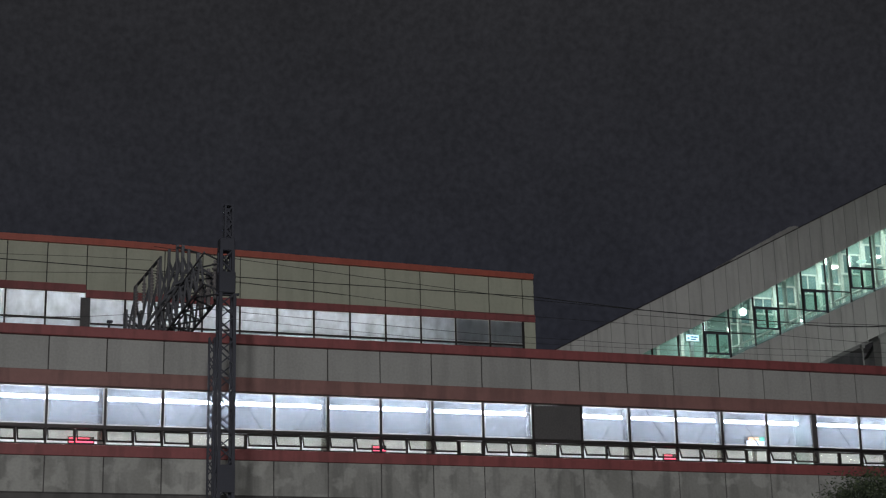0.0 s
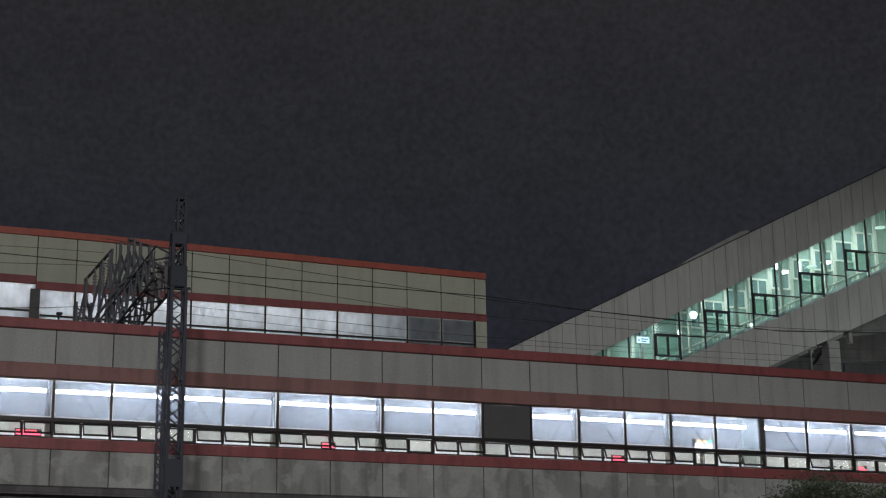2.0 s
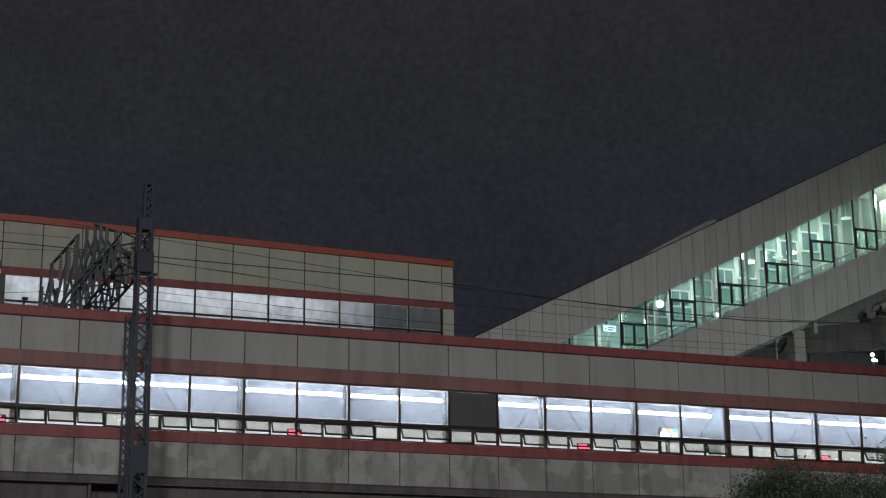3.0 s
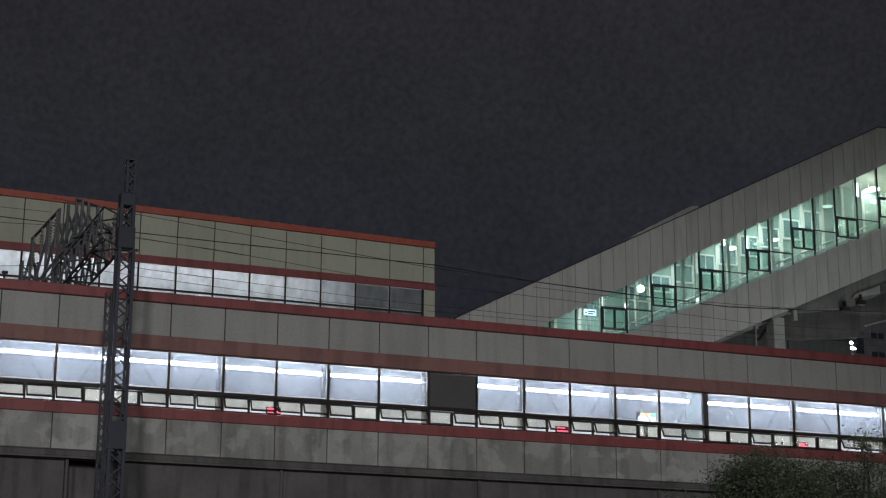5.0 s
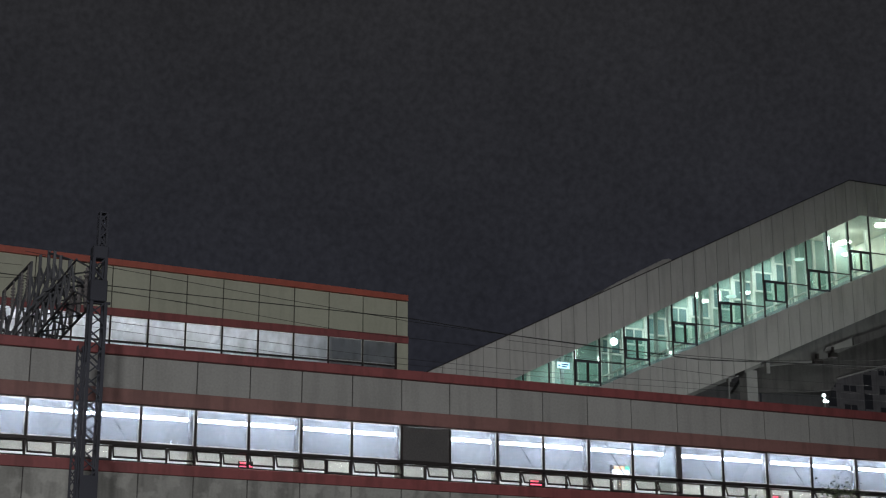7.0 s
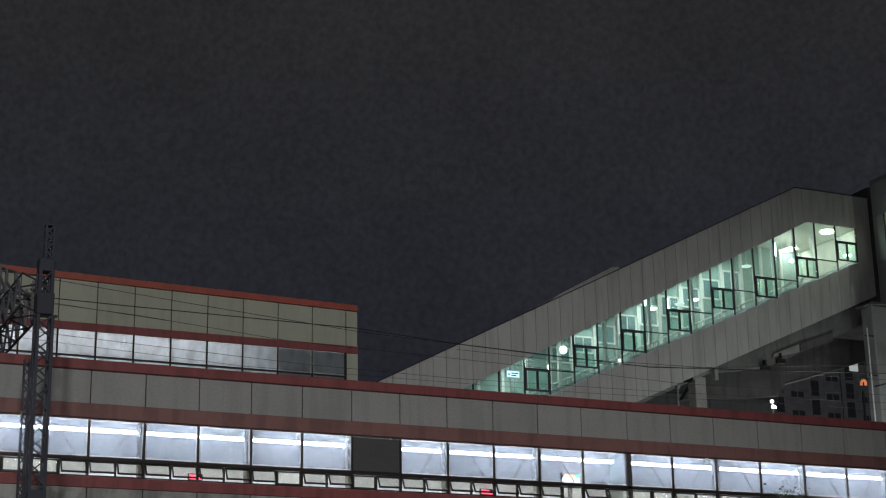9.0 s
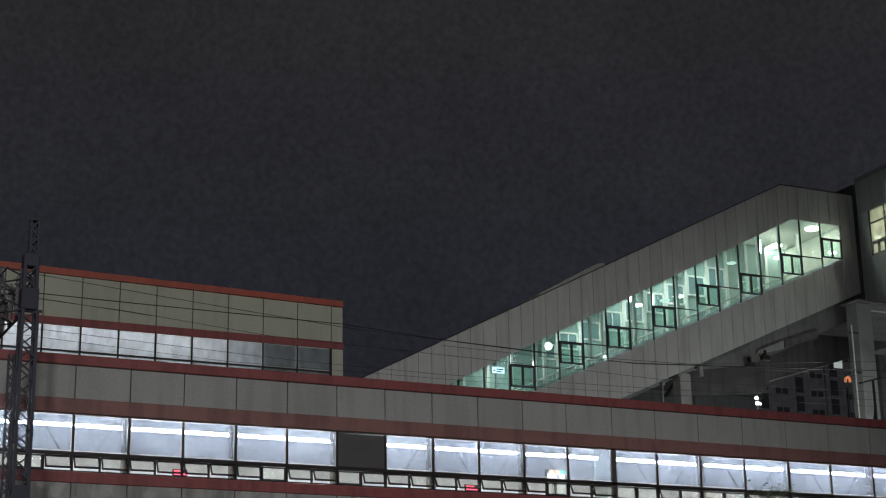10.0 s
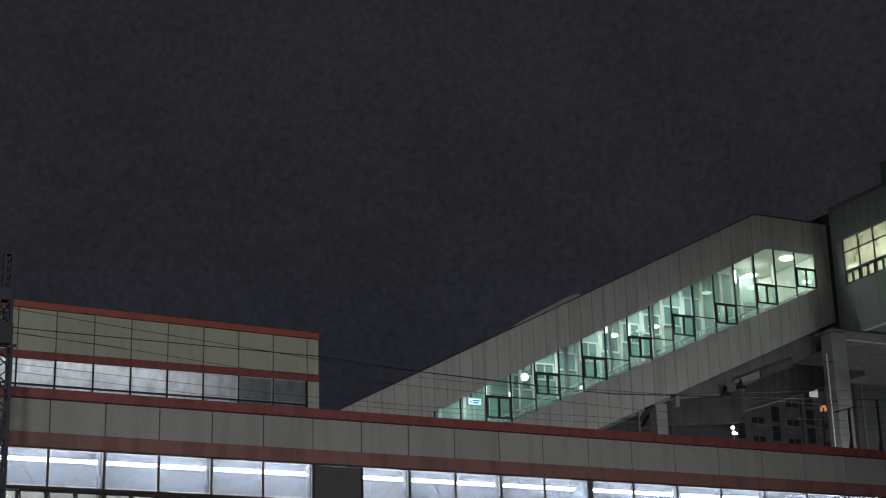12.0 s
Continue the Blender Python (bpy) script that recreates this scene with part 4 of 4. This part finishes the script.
WIRES = [
    (0.012, ((-7, 15.6), (3.31, 15.89), (5.95, 15.97), (8.05, 15.98))),
    (0.026, ((-7, 15.95), (3.32, 15.73), (8.62, 15.62), (13.49, 15.57), (21.22, 15.53), (25.07, 15.30), (33.0, 15.08), (48, 15.9))),
    (0.016, ((8.1, 16.45), (10.77, 16.21), (15.04, 15.87), (21.22, 15.42), (29.64, 15.14), (48, 15.5))),
    (0.013, ((8.05, 15.55), (10.78, 15.41), (13.49, 15.29), (18.62, 14.88), (25.0, 14.76), (30.33, 14.66), (34.42, 14.55), (48, 14.9))),
    (0.012, ((8.05, 14.55), (10.79, 14.43), (13.48, 14.33), (19.41, 14.11), (25.0, 14.05), (34.4, 14.2), (48, 14.6))),
    (0.010, ((8.05, 14.3), (13.48, 14.05), (17.09, 13.88), (30, 13.9), (48, 14.3))),
    (0.013, ((-7, 15.1), (3.34, 15.31), (8.62, 15.58), (14.5, 15.2))),
    (0.012, ((-7, 13.2), (6.16, 14.03), (7.93, 14.22), (8.1, 14.24))),
    (0.013, ((25.0, 15.1), (29.87, 15.01), (34.47, 15.17), (46.23, 16.24), (48, 16.4))),
]
for r, pts in WIRES:
    cu = bpy.data.curves.new("overhead_wire", "CURVE")
    cu.dimensions, cu.bevel_depth, cu.bevel_resolution = "3D", r * 0.6, 1
    sp = cu.splines.new("POLY")
    sp.points.add(len(pts) - 1)
    for p, (a, b) in zip(sp.points, pts):
        p.co = (a, 52.0, b, 1)
    cu.materials.append(M["wire"])
    tagged(new("overhead_wire", cu), "thin black overhead wire strung along the tracks", "wire", group="overhead wires")

cctv = thing("cctv_camera", (8.08, YB - 0.3, 16.3), "small dark camera on a bracket below the frosted windows", "camera")
part("body", box(7.98, 8.20, YB - 0.42, YB - 0.28, 16.24, 16.34, 0.02), M["steel"], cctv)
part("bracket", box(8.06, 8.10, YB - 0.36, YB - 0.065, 16.02, 16.238), M["steel"], cctv)

# ---- distance behind the station ----
low = thing("low_building", (62, 80, 0), "dark brownish low building behind the station", "building")
part("wall", box(48, 59.4, 80, 90, 0, 20.9), M["far_wall"], low)
part("parapet", box(47.9, 59.5, 79.9, 80.2, 20.904, 21.15), M["concrete"], low)
side = thing("side_building", (71, 75, 0), "grey-brown building wall behind the concourse", "building")
part("wall", box(64.3, 78, 75, 75.8, 0, 24.3), M["far_wall"], side)
for x in (64.75, 67.0, 68.2, 69.6):
    bm = bmesh.new()
    add_tube(bm, (x, 74.9, 0), (x, 74.9, 23.5), 0.07)
    part("pipe", bm, M["soffit"], side)
flats = thing("apartment_building", (155, 190, 0), "dim grey apartment block far behind the station", "building")
part("wall", box(131, 182, 190.3, 204, 0, 60), M["far_wall"], flats)
for j in range(14, 20):
    for i in range(6):
        x, z = 137.55 + i * 6.23, 2.75 * j + 7.1 - 2.75
        w = part("window", frame_ring(x, x + 2.4, z, z + 1.05, 190.15, 190.32, 0.1), M["far_wall"], flats)
        part("pane", box(x + 0.1, x + 2.3, 190.2, 190.25, z + 0.1, z + 0.95), M["dark_glass"], w)
        part("bar", box(x + 1.14, x + 1.26, 190.16, 190.199, z + 0.1, z + 0.95), M["far_wall"], w)
for i in range(6):
    x = 141.25 + i * 6.23
    strip_window = part("stairwell_strip", box(x, x + 1.35, 190.2, 190.29, 34, 59), M["dark_glass"], flats, "dark stairwell glazing")
    for j in range(9):
        part("bar", box(x, x + 1.35, 190.12, 190.198, 34.6 + 2.75 * j, 35.1 + 2.75 * j), M["far_wall"], strip_window)
for px, pz in ((154.6, 53.0),):
    w = part("lit_window", box(px, px + 1.5, 190.1, 190.19, pz, pz + 2.0), M["pale_window"], flats, "lit window")

post = thing("street_lamp", (53.2, 72, 0), "pale street lamp with two bright globes behind the stairway", "street lamp")
bm = bmesh.new()
add_tube(bm, (53.2, 72, 0), (53.2, 72, 18.6), 0.06)
part("pole", bm, M["soffit"], post)
for dx, z, r in ((-0.02, 18.98, 0.10), (0.03, 18.70, 0.11), (0.20, 18.68, 0.06)):
    bm = bmesh.new()
    bmesh.ops.create_uvsphere(bm, u_segments=12, v_segments=8, radius=r, matrix=Matrix.Translation((53.2 + dx, 72, z)))
    part("globe", bm, M["globe"], post)
osign = thing("orange_sign", (61.5, 74.6, 0), "glowing orange round sign behind the concourse column", "sign")
c = Vector((61.47, 74.5, 21.05))
bm = bmesh.new()
for i in range(8):
    a0, a1 = radians(-20 + 28 * i), radians(10 + 28 * i)
    add_bar(bm, c + Vector((math.cos(a0) * 0.16, 0, math.sin(a0) * 0.22)), c + Vector((math.cos(a1) * 0.16, 0, math.sin(a1) * 0.22)), 0.15, 0.08)
part("ring", bm, M["dim_orange"], osign)
bm = bmesh.new()
add_bar(bm, c + Vector((0, 0.1, -0.4)), (61.5, 74.6, 0), 0.1)
part("pole", bm, M["steel"], osign)

# ---- trees in front of the platform ----


def tree(x, y, h, spread, leaves, size, seed, label, low):
    rnd = random.Random(seed)
    t = thing("tree", (x, y, 0), label, "tree")
    bm = bmesh.new()
    add_tube(bm, (x, y, 0), (x + 0.1, y, h * 0.55), 0.14, 0.09)
    tips = []
    for i in range(13):
        a = rnd.uniform(0, 6.28)
        z0 = h * rnd.uniform(0.35, 0.6)
        p0 = Vector((x + 0.08, y, z0))
        p1 = p0 + Vector((math.cos(a) * spread * 0.5, math.sin(a) * spread * 0.5, h * rnd.uniform(0.12, 0.25)))
        p2 = p1 + Vector((math.cos(a + rnd.uniform(-0.6, 0.6)) * spread * 0.45, math.sin(a) * spread * 0.4, h * rnd.uniform(0.02, 0.2)))
        p2.z = min(p2.z, h)
        add_tube(bm, p0, p1, 0.05, 0.03, 6)
        add_tube(bm, p1, p2, 0.03, 0.008, 5)
        tips += [p1, (p1 + p2) / 2, p2]
    top = Vector((x + 0.1, y, h * 0.95))
    add_tube(bm, (x + 0.1, y, h * 0.5), top, 0.08, 0.01, 6)
    tips += [top, top - Vector((0, 0, 0.5))]
    part("trunk", bm, M["bark"], t)
    verts, faces = [], []
    for i in range(leaves):
        c = rnd.choice(tips)
        p = c + Vector((rnd.gauss(0, low), rnd.gauss(0, low), rnd.gauss(0, low * 0.7)))
        u = Vector((rnd.gauss(0, 1), rnd.gauss(0, 1), rnd.gauss(0, 0.6))).normalized()
        v = u.cross(Vector((rnd.gauss(0, 1), rnd.gauss(0, 1), rnd.gauss(0, 1)))).normalized()
        s = size * rnd.uniform(0.6, 1.3)
        k = len(verts)
        verts += [p - u * s, p + v * s * 0.4, p + u * s, p - v * s * 0.4]
        faces.append((k, k + 1, k + 2, k + 3))
    me = bpy.data.meshes.new("crown")
    me.from_pydata([tuple(q) for q in verts], [], faces)
    me.materials.append(M["leaf"])
    put("crown", me, Matrix.Identity(4), t)


tree(19.1, 30.0, 6.15, 1.3, 52000, 0.040, 3, "dense dark green street tree in front of the station", 0.27)
tree(20.7, 30.6, 6.3, 1.5, 52000, 0.040, 8, "dark green street tree beside the viaduct", 0.29)
tree(22.3, 30.0, 7.05, 1.35, 9000, 0.042, 5, "sparse street tree with thin twigs", 0.22)
tree(22.7, 31.2, 6.2, 1.5, 46000, 0.040, 12, "dark green street tree under the platform windows", 0.30)
